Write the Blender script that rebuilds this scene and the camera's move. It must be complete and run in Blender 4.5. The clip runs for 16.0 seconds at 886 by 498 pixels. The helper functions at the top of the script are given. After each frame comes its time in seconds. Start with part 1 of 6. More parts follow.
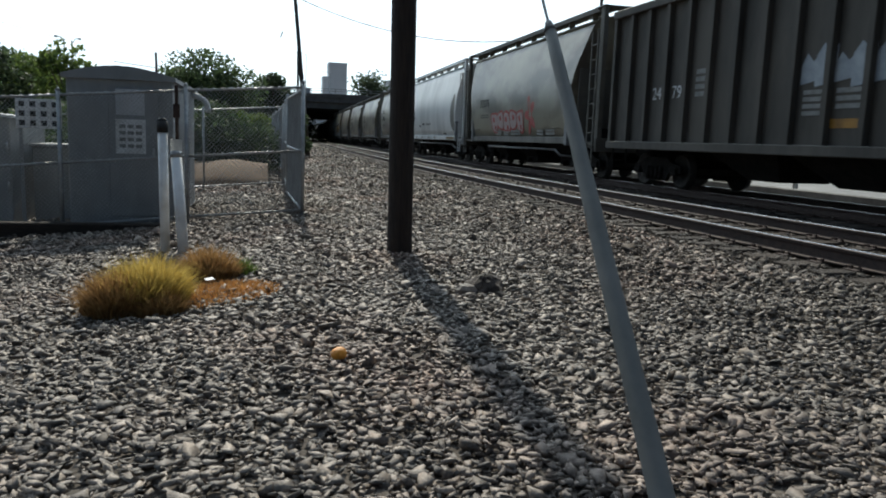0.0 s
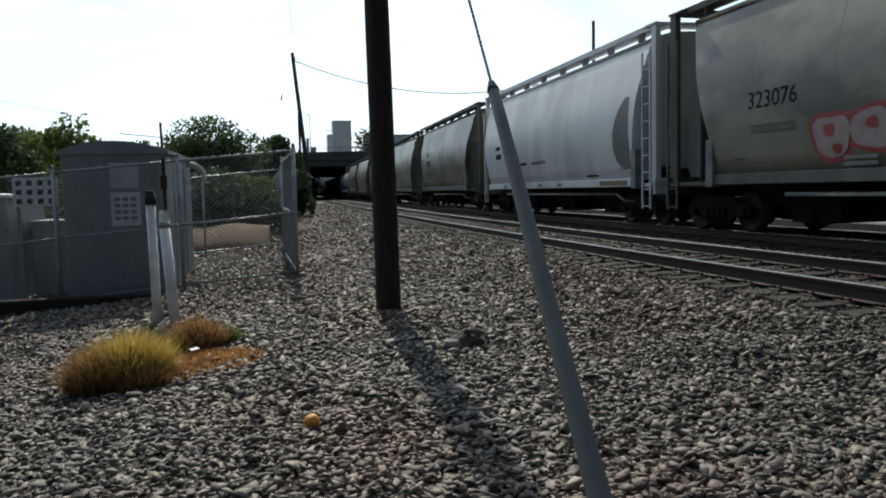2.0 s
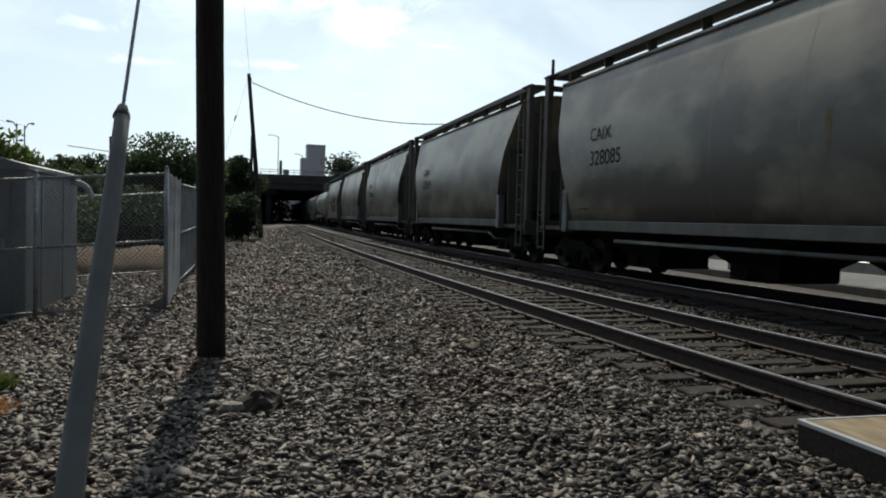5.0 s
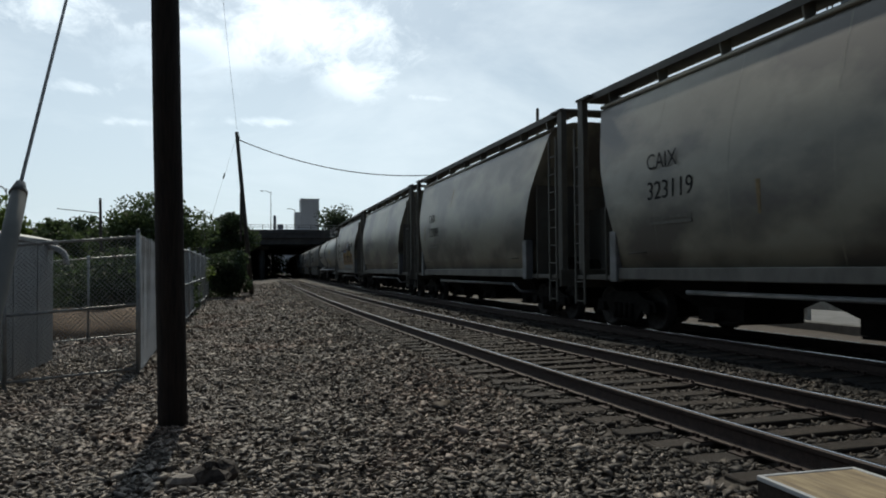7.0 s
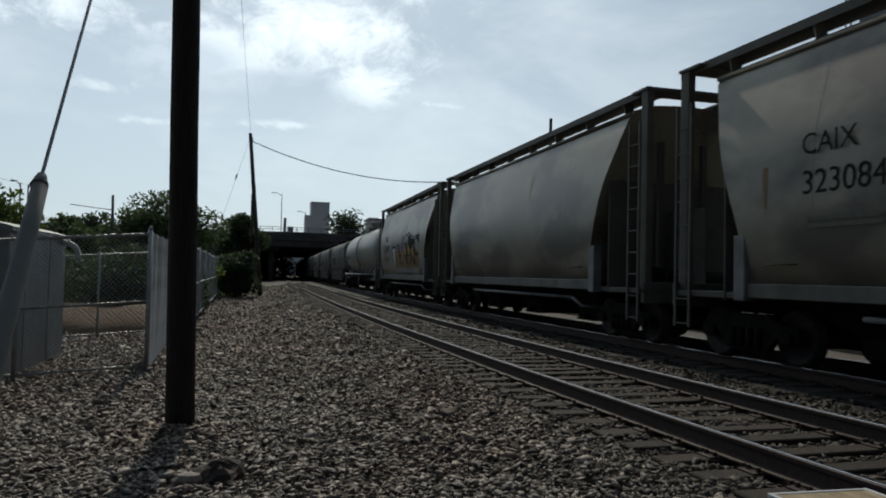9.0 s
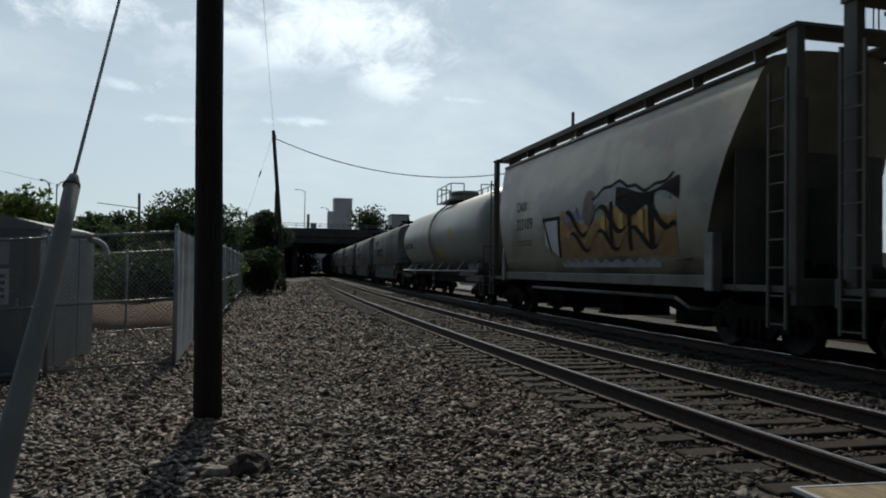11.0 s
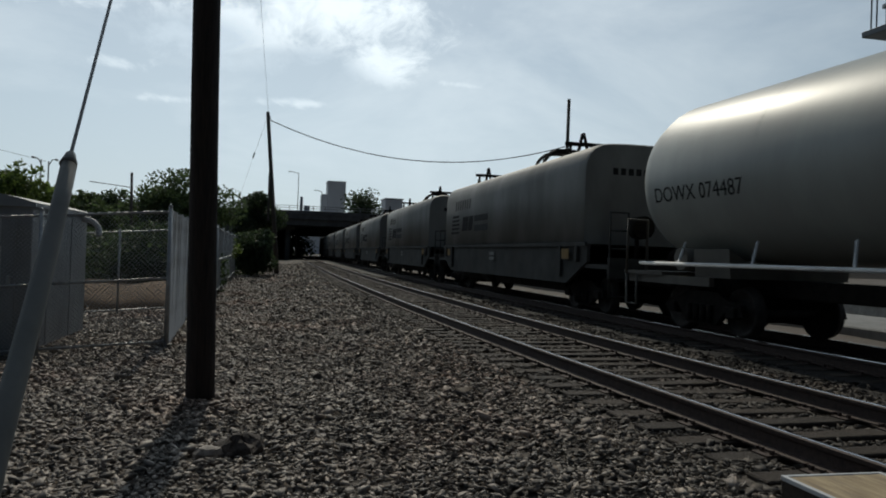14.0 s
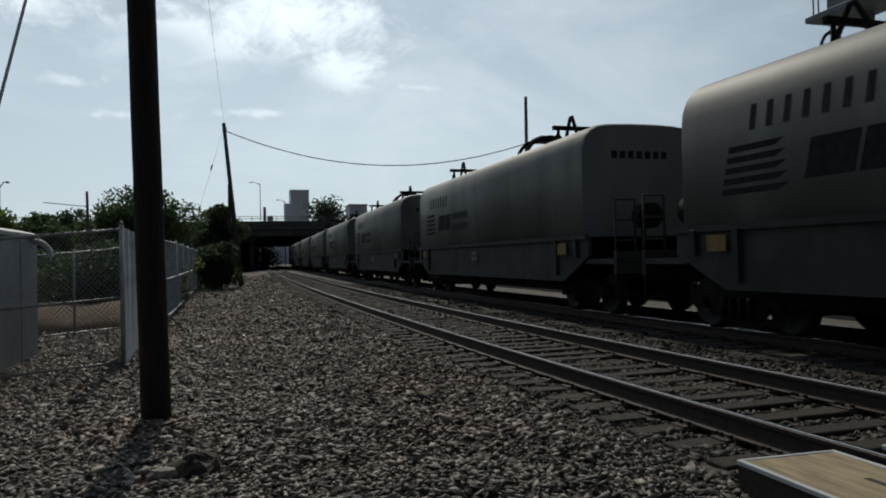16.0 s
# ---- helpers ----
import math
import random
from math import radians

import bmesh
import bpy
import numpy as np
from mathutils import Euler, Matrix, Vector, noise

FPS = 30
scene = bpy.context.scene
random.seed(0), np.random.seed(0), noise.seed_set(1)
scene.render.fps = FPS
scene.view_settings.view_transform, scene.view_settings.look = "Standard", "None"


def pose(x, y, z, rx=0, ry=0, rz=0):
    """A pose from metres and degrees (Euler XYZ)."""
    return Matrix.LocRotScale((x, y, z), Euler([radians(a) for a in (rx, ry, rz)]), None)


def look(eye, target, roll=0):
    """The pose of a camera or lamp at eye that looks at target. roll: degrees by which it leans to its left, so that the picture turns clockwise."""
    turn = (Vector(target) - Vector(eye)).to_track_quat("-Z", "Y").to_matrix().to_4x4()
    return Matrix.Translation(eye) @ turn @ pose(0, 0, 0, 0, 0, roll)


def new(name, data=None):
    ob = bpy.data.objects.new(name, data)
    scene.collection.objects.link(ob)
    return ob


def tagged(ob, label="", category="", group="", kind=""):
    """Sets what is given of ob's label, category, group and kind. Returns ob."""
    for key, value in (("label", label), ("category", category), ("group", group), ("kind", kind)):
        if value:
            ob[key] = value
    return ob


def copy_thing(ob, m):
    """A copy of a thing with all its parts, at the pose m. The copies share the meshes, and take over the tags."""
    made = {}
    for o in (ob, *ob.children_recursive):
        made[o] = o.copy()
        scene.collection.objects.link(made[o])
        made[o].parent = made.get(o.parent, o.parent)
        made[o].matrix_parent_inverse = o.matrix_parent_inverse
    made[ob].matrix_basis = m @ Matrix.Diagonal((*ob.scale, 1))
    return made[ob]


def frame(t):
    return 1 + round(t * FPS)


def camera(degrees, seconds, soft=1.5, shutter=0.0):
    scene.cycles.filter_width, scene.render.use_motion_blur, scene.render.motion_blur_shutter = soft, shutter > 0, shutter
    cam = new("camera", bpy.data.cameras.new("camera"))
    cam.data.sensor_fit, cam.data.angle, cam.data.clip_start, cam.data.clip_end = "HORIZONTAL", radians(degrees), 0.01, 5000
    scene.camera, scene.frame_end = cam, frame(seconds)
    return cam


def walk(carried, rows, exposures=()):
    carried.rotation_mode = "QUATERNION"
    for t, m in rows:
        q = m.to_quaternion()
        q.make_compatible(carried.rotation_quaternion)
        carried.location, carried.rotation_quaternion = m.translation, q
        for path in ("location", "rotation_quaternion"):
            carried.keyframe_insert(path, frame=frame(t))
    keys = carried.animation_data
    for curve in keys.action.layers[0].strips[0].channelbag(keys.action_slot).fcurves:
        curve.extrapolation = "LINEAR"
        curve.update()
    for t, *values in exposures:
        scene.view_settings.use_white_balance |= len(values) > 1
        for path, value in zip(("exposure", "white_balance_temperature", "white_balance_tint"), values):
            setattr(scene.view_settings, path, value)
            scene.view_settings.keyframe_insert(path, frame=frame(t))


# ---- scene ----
cam = camera(61.2, 16.0, 1.9, 0.12)
PATH = [
    (0, (-0.352, 0.232, 1.39), (0.093, 2.161, 1.103), 2.1),
    (0.5, (-0.349, 0.25, 1.392), (0.06, 2.187, 1.113), 1.4),
    (1, (-0.331, 0.227, 1.425), (0.114, 2.17, 1.254), -0.2),
    (1.5, (-0.266, 0.204, 1.439), (0.18, 2.145, 1.257), -2.4),
    (2, (-0.07, 0.174, 1.453), (0.346, 2.124, 1.296), -1.4),
    (2.5, (0.12, 0.209, 1.466), (0.707, 2.118, 1.364), -1.7),
    (3, (0.335, 0.371, 1.471), (0.984, 2.262, 1.434), 0.8),
    (3.2, (0.424, 0.397, 1.473), (1.058, 2.293, 1.408), 0.0),
    (5.3, (1.681, 0.687, 1.613), (2.166, 2.626, 1.536), 1.7),
    (5.5, (1.757, 0.689, 1.634), (2.242, 2.629, 1.59), 1.3),
    (6, (1.832, 0.701, 1.641), (2.24, 2.659, 1.606), -0.7),
    (6.5, (1.857, 0.694, 1.645), (2.31, 2.641, 1.683), 0.8),
    (7, (1.885, 0.681, 1.65), (2.385, 2.617, 1.703), -0.4),
    (7.5, (1.871, 0.686, 1.65), (2.343, 2.629, 1.72), 0.1),
    (8, (1.857, 0.68, 1.645), (2.361, 2.614, 1.713), 1.7),
    (8.5, (1.852, 0.674, 1.646), (2.352, 2.609, 1.709), 1.8),
    (9, (1.854, 0.701, 1.64), (2.331, 2.642, 1.712), 1.4),
    (11.5, (1.845, 0.651, 1.643), (2.25, 2.609, 1.698), 0.7),
    (12, (1.84, 0.663, 1.648), (2.233, 2.623, 1.704), 0.3),
    (12.5, (1.845, 0.667, 1.645), (2.241, 2.627, 1.681), 0.7),
    (13, (1.84, 0.675, 1.644), (2.238, 2.635, 1.678), 1.5),
    (13.5, (1.83, 0.666, 1.642), (2.235, 2.624, 1.671), 1.8),
    (14, (1.828, 0.666, 1.641), (2.266, 2.617, 1.659), 2.0),
    (14.5, (1.832, 0.677, 1.643), (2.284, 2.625, 1.662), 1.7),
    (15, (1.844, 0.678, 1.644), (2.299, 2.625, 1.669), 1.2),
    (15.5, (1.881, 0.687, 1.64), (2.361, 2.628, 1.671), 0.6),
    (16, (1.973, 0.7, 1.64), (2.496, 2.63, 1.665), -1.1),
]
EXPOSURES = [(0, 0.95, 6050, 4), (0.5, 1.55, 6050, 4), (1.0, 1.42, 6080, 4), (1.5, 0.70, 6080, 4), (2.0, 0.62, 6080, 4), (3.0, 0.36, 6200, 5), (5.5, 0.24, 6300, 5), (6.0, 0.18, 6270, 5), (6.5, -0.02, 6260, 5), (7.0, -0.05, 6250, 5), (9.0, -0.2, 6250, 5), (16.0, -0.3, 6250, 5)]
walk(cam, [(t, look(eye, target, roll)) for t, eye, target, roll in PATH], EXPOSURES)


# ---- light ----
SUN_EL, SUN_AZ = radians(38.0), radians(1.2)   # azimuth from +y towards +x
sun = new("sun", bpy.data.lights.new("sun", "SUN"))
sun.data.energy, sun.data.angle, sun.data.color = 2.3, radians(0.9), (1.0, 0.89, 0.74)
to_sun = Vector((math.sin(SUN_AZ) * math.cos(SUN_EL), math.cos(SUN_AZ) * math.cos(SUN_EL), math.sin(SUN_EL)))
sun.matrix_world = look(to_sun * 50, (0, 0, 0))

world = bpy.data.worlds.new("sky")
scene.world = world
world.use_nodes = True
wn, wl = world.node_tree.nodes, world.node_tree.links
wn.clear()
w_out, w_bg, w_sky = wn.new("ShaderNodeOutputWorld"), wn.new("ShaderNodeBackground"), wn.new("ShaderNodeTexSky")
w_sky.sky_type, w_sky.sun_disc = "NISHITA", False
w_sky.sun_elevation, w_sky.sun_rotation = SUN_EL, SUN_AZ
w_sky.air_density, w_sky.dust_density, w_sky.ozone_density = 1.0, 0.7, 2.0
w_co, w_sep = wn.new("ShaderNodeTexCoord"), wn.new("ShaderNodeSeparateXYZ")
wl.new(w_co.outputs["Generated"], w_sep.inputs[0])
w_z = wn.new("ShaderNodeMath"); w_z.operation = "MAXIMUM"; w_z.inputs[1].default_value = 0.0
wl.new(w_sep.outputs[2], w_z.inputs[0])
w_za = wn.new("ShaderNodeMath"); w_za.operation = "ADD"; w_za.inputs[1].default_value = 0.24
wl.new(w_z.outputs[0], w_za.inputs[0])
w_dx = wn.new("ShaderNodeMath"); w_dx.operation = "DIVIDE"
w_dy = wn.new("ShaderNodeMath"); w_dy.operation = "DIVIDE"
for nd, k in ((w_dx, 0), (w_dy, 1)):
    wl.new(w_sep.outputs[k], nd.inputs[0]); wl.new(w_za.outputs[0], nd.inputs[1])
w_cmb = wn.new("ShaderNodeCombineXYZ")
wl.new(w_dx.outputs[0], w_cmb.inputs[0]); wl.new(w_dy.outputs[0], w_cmb.inputs[1])
w_noise = wn.new("ShaderNodeTexNoise")
w_noise.inputs["Scale"].default_value, w_noise.inputs["Detail"].default_value = 1.15, 10.0
w_noise.inputs["Roughness"].default_value, w_noise.inputs["Distortion"].default_value = 0.58, 0.35
w_map = wn.new("ShaderNodeMapping"); w_map.inputs["Location"].default_value = (2.3, 0.8, 1.4)
wl.new(w_cmb.outputs[0], w_map.inputs[0]); wl.new(w_map.outputs[0], w_noise.inputs["Vector"])
w_ramp = wn.new("ShaderNodeValToRGB")
w_ramp.color_ramp.elements[0].position, w_ramp.color_ramp.elements[1].position = 0.48, 0.92
wl.new(w_noise.outputs["Fac"], w_ramp.inputs[0])
# clouds are brightest towards the sun, whose light they scatter forward
w_dot = wn.new("ShaderNodeVectorMath"); w_dot.operation = "DOT_PRODUCT"
w_dot.inputs[1].default_value = to_sun
wl.new(w_co.outputs["Generated"], w_dot.inputs[0])
w_gl = wn.new("ShaderNodeMapRange")
w_gl.inputs["From Min"].default_value, w_gl.inputs["From Max"].default_value = 0.2, 1.0
w_gl.inputs["To Min"].default_value, w_gl.inputs["To Max"].default_value = 0.6, 27.0
wl.new(w_dot.outputs["Value"], w_gl.inputs["Value"])
w_cloud = wn.new("ShaderNodeVectorMath"); w_cloud.operation = "SCALE"
w_cloud.inputs[0].default_value = (1.0, 1.0, 1.0)
wl.new(w_gl.outputs[0], w_cloud.inputs["Scale"])
# heaped cloud: grey where it is thick, white along its ragged sunward edge, with loose wisps below it
def heap(cx, cy, rx, ry, amount):
    """A soft oval of cloud round a point of the cloud layer: most at its middle, none past its rim."""
    mp, ln, mr = wn.new("ShaderNodeMapping"), wn.new("ShaderNodeVectorMath"), wn.new("ShaderNodeMapRange")
    mp.inputs["Location"].default_value = (-cx / rx, -cy / ry, 0)
    mp.inputs["Scale"].default_value = (1 / rx, 1 / ry, 0)
    ln.operation = "LENGTH"
    mr.interpolation_type = "SMOOTHSTEP"
    mr.inputs["From Min"].default_value, mr.inputs["From Max"].default_value = 0.0, 1.0
    mr.inputs["To Min"].default_value, mr.inputs["To Max"].default_value = amount, 0.0
    wl.new(w_cmb.outputs[0], mp.inputs[0]); wl.new(mp.outputs[0], ln.inputs[0]); wl.new(ln.outputs["Value"], mr.inputs["Value"])
    return mr.outputs[0]


def joined(sockets, how):
    last = sockets[0]
    for k in sockets[1:]:
        nd = wn.new("ShaderNodeMath"); nd.operation = how
        wl.new(last, nd.inputs[0]); wl.new(k, nd.inputs[1])
        last = nd.outputs[0]
    return last


w_flat = wn.new("ShaderNodeMapping"); w_flat.inputs["Scale"].default_value = (1.0, 0.62, 1.0)
wl.new(w_cmb.outputs[0], w_flat.inputs[0])
w_puff = wn.new("ShaderNodeTexNoise")
w_puff.inputs["Scale"].default_value, w_puff.inputs["Detail"].default_value, w_puff.inputs["Roughness"].default_value = 9.5, 10.0, 0.68
w_puff.inputs["Distortion"].default_value = 0.4
wl.new(w_flat.outputs[0], w_puff.inputs["Vector"])
w_heaps = joined([heap(0.14, 1.74, 0.44, 0.34, 0.56), heap(0.27, 1.98, 0.22, 0.24, 0.55), heap(-0.12, 1.90, 0.46, 0.34, 0.50), heap(-0.42, 1.72, 0.30, 0.26, 0.42),
                  heap(0.05, 2.28, 0.24, 0.075, 0.40), heap(0.49, 2.045, 0.13, 0.045, 0.36), heap(-0.30, 2.31, 0.22, 0.06, 0.34), heap(-0.42, 2.10, 0.28, 0.09, 0.32), heap(0.12, 1.45, 0.6, 0.3, 0.5)], "MAXIMUM")
w_dens = joined([w_puff.outputs["Fac"], w_heaps], "ADD")
w_cover = wn.new("ShaderNodeMapRange"); w_cover.interpolation_type = "SMOOTHSTEP"
w_cover.inputs["From Min"].default_value, w_cover.inputs["From Max"].default_value = 0.66, 1.08
w_cover.inputs["To Max"].default_value = 0.80
wl.new(w_dens, w_cover.inputs["Value"])
w_thick = joined([joined([heap(-0.02, 2.10, 0.42, 0.26, 0.85), heap(-0.24, 1.93, 0.34, 0.20, 0.75)], "MAXIMUM"), w_puff.outputs["Fac"]], "ADD")
w_shade = wn.new("ShaderNodeValToRGB")
w_shade.color_ramp.elements[0].position, w_shade.color_ramp.elements[1].position = 0.66, 1.0
w_shade.color_ramp.elements[0].color, w_shade.color_ramp.elements[1].color = (1, 1, 1, 1), (0.43, 0.47, 0.53, 1)
wl.new(w_thick, w_shade.inputs[0])
w_pcol = wn.new("ShaderNodeVectorMath"); w_pcol.operation = "MULTIPLY"
w_pgain = wn.new("ShaderNodeVectorMath"); w_pgain.operation = "SCALE"; w_pgain.inputs["Scale"].default_value = 1.36
wl.new(w_cloud.outputs[0], w_pgain.inputs[0])
wl.new(w_pgain.outputs[0], w_pcol.inputs[0]); wl.new(w_shade.outputs["Color"], w_pcol.inputs[1])
w_mix = wn.new("ShaderNodeMix"); w_mix.data_type = "RGBA"
wl.new(w_cloud.outputs[0], w_mix.inputs["B"])
wl.new(w_ramp.outputs["Color"], w_mix.inputs["Factor"]); wl.new(w_sky.outputs[0], w_mix.inputs["A"])
w_hz = wn.new("ShaderNodeMapRange")
w_hz.inputs["From Min"].default_value, w_hz.inputs["From Max"].default_value = 0.0, 0.30
w_hz.inputs["To Min"].default_value, w_hz.inputs["To Max"].default_value = 0.80, 0.46
wl.new(w_z.outputs[0], w_hz.inputs["Value"])
w_hcol = wn.new("ShaderNodeVectorMath"); w_hcol.operation = "SCALE"
w_hcol.inputs[0].default_value = (0.79, 0.89, 0.97)
wl.new(w_gl.outputs[0], w_hcol.inputs["Scale"])
w_mix2 = wn.new("ShaderNodeMix"); w_mix2.data_type = "RGBA"
w_mix3 = wn.new("ShaderNodeMix"); w_mix3.data_type = "RGBA"
wl.new(w_cover.outputs[0], w_mix3.inputs["Factor"]); wl.new(w_mix.outputs["Result"], w_mix3.inputs["A"]); wl.new(w_pcol.outputs[0], w_mix3.inputs["B"])
wl.new(w_hz.outputs[0], w_mix2.inputs["Factor"]); wl.new(w_mix3.outputs["Result"], w_mix2.inputs["A"]); wl.new(w_hcol.outputs[0], w_mix2.inputs["B"])
wl.new(w_mix2.outputs["Result"], w_bg.inputs["Color"])
w_bg.inputs["Strength"].default_value = 0.05
wl.new(w_bg.outputs[0], w_out.inputs[0])


# ---- materials ----
def material(name, dark, light, scale=6.0, rough=0.8, metal=0.0, bump=0.0, bump_scale=60.0, per_object=0.0, per_island=0.0,
             stain=None, stain_scale=1.2, stain_amount=0.0, stretch=(1, 1, 1), coords="Object", spec=0.5, through_light=0.0, shift=False, stain_edge=(0.48, 0.66)):
    """Two tones by noise, a broad stain, fine relief, and a shift of tone from piece to piece."""
    m = bpy.data.materials.new(name)
    m.use_nodes = True
    n, l = m.node_tree.nodes, m.node_tree.links
    b = n["Principled BSDF"]
    b.inputs["Roughness"].default_value, b.inputs["Metallic"].default_value = rough, metal
    b.inputs["Specular IOR Level"].default_value = spec
    co, mp = n.new("ShaderNodeTexCoord"), n.new("ShaderNodeMapping")
    mp.inputs["Scale"].default_value = stretch
    l.new(co.outputs[coords], mp.inputs[0])
    if shift:
        oi, sc = n.new("ShaderNodeObjectInfo"), n.new("ShaderNodeVectorMath")
        sc.operation = "SCALE"
        sc.inputs[0].default_value = (11.0, 37.0, 23.0)
        l.new(oi.outputs["Random"], sc.inputs["Scale"]); l.new(sc.outputs[0], mp.inputs["Location"])
    tx = n.new("ShaderNodeTexNoise")
    tx.inputs["Scale"].default_value, tx.inputs["Detail"].default_value, tx.inputs["Roughness"].default_value = scale, 6, 0.62
    l.new(mp.outputs[0], tx.inputs["Vector"])
    rp = n.new("ShaderNodeValToRGB")
    rp.color_ramp.elements[0].position, rp.color_ramp.elements[1].position = 0.32, 0.68
    rp.color_ramp.elements[0].color, rp.color_ramp.elements[1].color = (*dark, 1), (*light, 1)
    l.new(tx.outputs["Fac"], rp.inputs[0])
    last = rp.outputs[0]
    if stain:
        st = n.new("ShaderNodeTexNoise")
        st.inputs["Scale"].default_value, st.inputs["Detail"].default_value = stain_scale, 5
        l.new(mp.outputs[0], st.inputs["Vector"])
        sr = n.new("ShaderNodeValToRGB")
        sr.color_ramp.elements[0].position, sr.color_ramp.elements[1].position = stain_edge
        sr.color_ramp.elements[1].color = (stain_amount,) * 3 + (1,)
        l.new(st.outputs["Fac"], sr.inputs[0])
        mx = n.new("ShaderNodeMix"); mx.data_type = "RGBA"
        mx.inputs["B"].default_value = (*stain, 1)
        l.new(sr.outputs[0], mx.inputs["Factor"]); l.new(last, mx.inputs["A"])
        last = mx.outputs["Result"]
    for amount, node, out in ((per_object, "ShaderNodeObjectInfo", "Random"), (per_island, "ShaderNodeNewGeometry", "Random Per Island")):
        if amount:
            rn, mr, hs = n.new(node), n.new("ShaderNodeMapRange"), n.new("ShaderNodeHueSaturation")
            mr.inputs["To Min"].default_value, mr.inputs["To Max"].default_value = 1 - amount, 1 + amount
            l.new(rn.outputs[out], mr.inputs["Value"]); l.new(mr.outputs[0], hs.inputs["Value"]); l.new(last, hs.inputs["Color"])
            last = hs.outputs[0]
    l.new(last, b.inputs["Base Color"])
    if bump:
        bt, bp = n.new("ShaderNodeTexNoise"), n.new("ShaderNodeBump")
        bt.inputs["Scale"].default_value, bt.inputs["Detail"].default_value = bump_scale, 5
        bp.inputs["Strength"].default_value, bp.inputs["Distance"].default_value = bump, 0.02
        l.new(mp.outputs[0], bt.inputs["Vector"]); l.new(bt.outputs["Fac"], bp.inputs["Height"]); l.new(bp.outputs[0], b.inputs["Normal"])
    if through_light:
        tr, ms = n.new("ShaderNodeBsdfTranslucent"), n.new("ShaderNodeMixShader")
        ms.inputs[0].default_value = through_light
        l.new(last, tr.inputs["Color"]); l.new(b.outputs[0], ms.inputs[1]); l.new(tr.outputs[0], ms.inputs[2])
        l.new(ms.outputs[0], n["Material Output"].inputs["Surface"])
    return m


GROUND = material("packed_gravel", (0.05, 0.040, 0.031), (0.112, 0.093, 0.075), 9, 0.95, bump=0.9, bump_scale=28, stain=(0.105, 0.078, 0.058), stain_scale=0.25, stain_amount=0.6)
STONE = material("ballast_stone", (0.098, 0.083, 0.068), (0.252, 0.211, 0.173), 30, 0.7, bump=0.4, bump_scale=90, per_island=0.6, stain=(0.19, 0.118, 0.085), stain_scale=0.33, stain_amount=0.75)
TRACK_STONE = material("oil_stained_ballast_stone", (0.036, 0.030, 0.024), (0.106, 0.088, 0.070), 30, 0.8, bump=0.4, bump_scale=90, per_island=0.45, stain=(0.07, 0.052, 0.04), stain_scale=0.6, stain_amount=0.7)
# Black stands for oil and for the shade painted in beside the train.
OILY_SHADE_STONE = material("oily_train_shade_stone", (0.010, 0.009, 0.008), (0.032, 0.029, 0.026), 22, 0.85, bump=0.6, bump_scale=40, per_island=0.4, spec=0.25)
PALE = material("pale_concrete", (0.14, 0.137, 0.128), (0.22, 0.214, 0.202), 3, 0.9, bump=0.3, bump_scale=30, stain=(0.3, 0.29, 0.27), stain_scale=0.4, stain_amount=0.5)
STEEL_RUST = material("rusty_rail_steel", (0.024, 0.015, 0.012), (0.062, 0.037, 0.028), 18, 0.75, 0.2, bump=0.3)
STEEL_BRIGHT = material("polished_rail_head", (0.45, 0.45, 0.46), (0.66, 0.66, 0.68), 14, 0.19, 1.0)
TIE = material("weathered_timber_tie", (0.015, 0.010, 0.007), (0.045, 0.032, 0.021), 7, 0.9, bump=0.7, bump_scale=30, per_object=0.3, stretch=(1, 5, 5))
POLE = material("creosoted_pole_timber", (0.014, 0.010, 0.008), (0.045, 0.031, 0.024), 6, 0.85, bump=0.8, bump_scale=25, stretch=(6, 6, 0.5))
GREY_POLE = material("grey_weathered_pole", (0.04, 0.035, 0.03), (0.12, 0.105, 0.09), 6, 0.85, bump=0.5, bump_scale=25, stretch=(6, 6, 0.5))
GUARD = material("grey_plastic_guard", (0.125, 0.127, 0.118), (0.19, 0.192, 0.178), 4, 0.7, stain=(0.2, 0.19, 0.18), stain_scale=2.5, stain_amount=0.4)
WIRE = material("galvanised_strand", (0.12, 0.12, 0.12), (0.24, 0.24, 0.24), 30, 0.5, 0.7)
CABLE = material("black_cable", (0.02, 0.02, 0.02), (0.05, 0.05, 0.05), 10, 0.7)
GALV = material("galvanised_fence_steel", (0.30, 0.31, 0.31), (0.48, 0.49, 0.49), 12, 0.5, 0.6, stain=(0.22, 0.21, 0.2), stain_scale=3, stain_amount=0.5)
SLAT = material("weathered_pale_slats", (0.54, 0.54, 0.53), (0.72, 0.72, 0.71), 5, 0.8, stain=(0.22, 0.20, 0.18), stain_scale=3, stain_amount=0.5, stretch=(2, 2, 0.6))
CABINET = material("grey_painted_cabinet", (0.21, 0.218, 0.22), (0.30, 0.308, 0.31), 3, 0.6, stain=(0.17, 0.17, 0.17), stain_scale=1.1, stain_amount=0.5, stretch=(1, 1, 0.4))
CABINET_LIGHT = material("light_grey_panel", (0.46, 0.47, 0.48), (0.60, 0.61, 0.62), 4, 0.6, stain=(0.3, 0.3, 0.3), stain_scale=2, stain_amount=0.4)
WHITE = material("white_plastic", (0.66, 0.66, 0.65), (0.80, 0.80, 0.79), 6, 0.6, stain=(0.42, 0.40, 0.36), stain_scale=4, stain_amount=0.5)
BLACK = material("black_rubber", (0.012, 0.012, 0.012), (0.03, 0.03, 0.03), 10, 0.8)
DRY_GRASS = material("dry_yellow_grass", (0.37, 0.26, 0.055), (0.62, 0.47, 0.13), 12, 0.8, per_island=0.35, through_light=0.45)
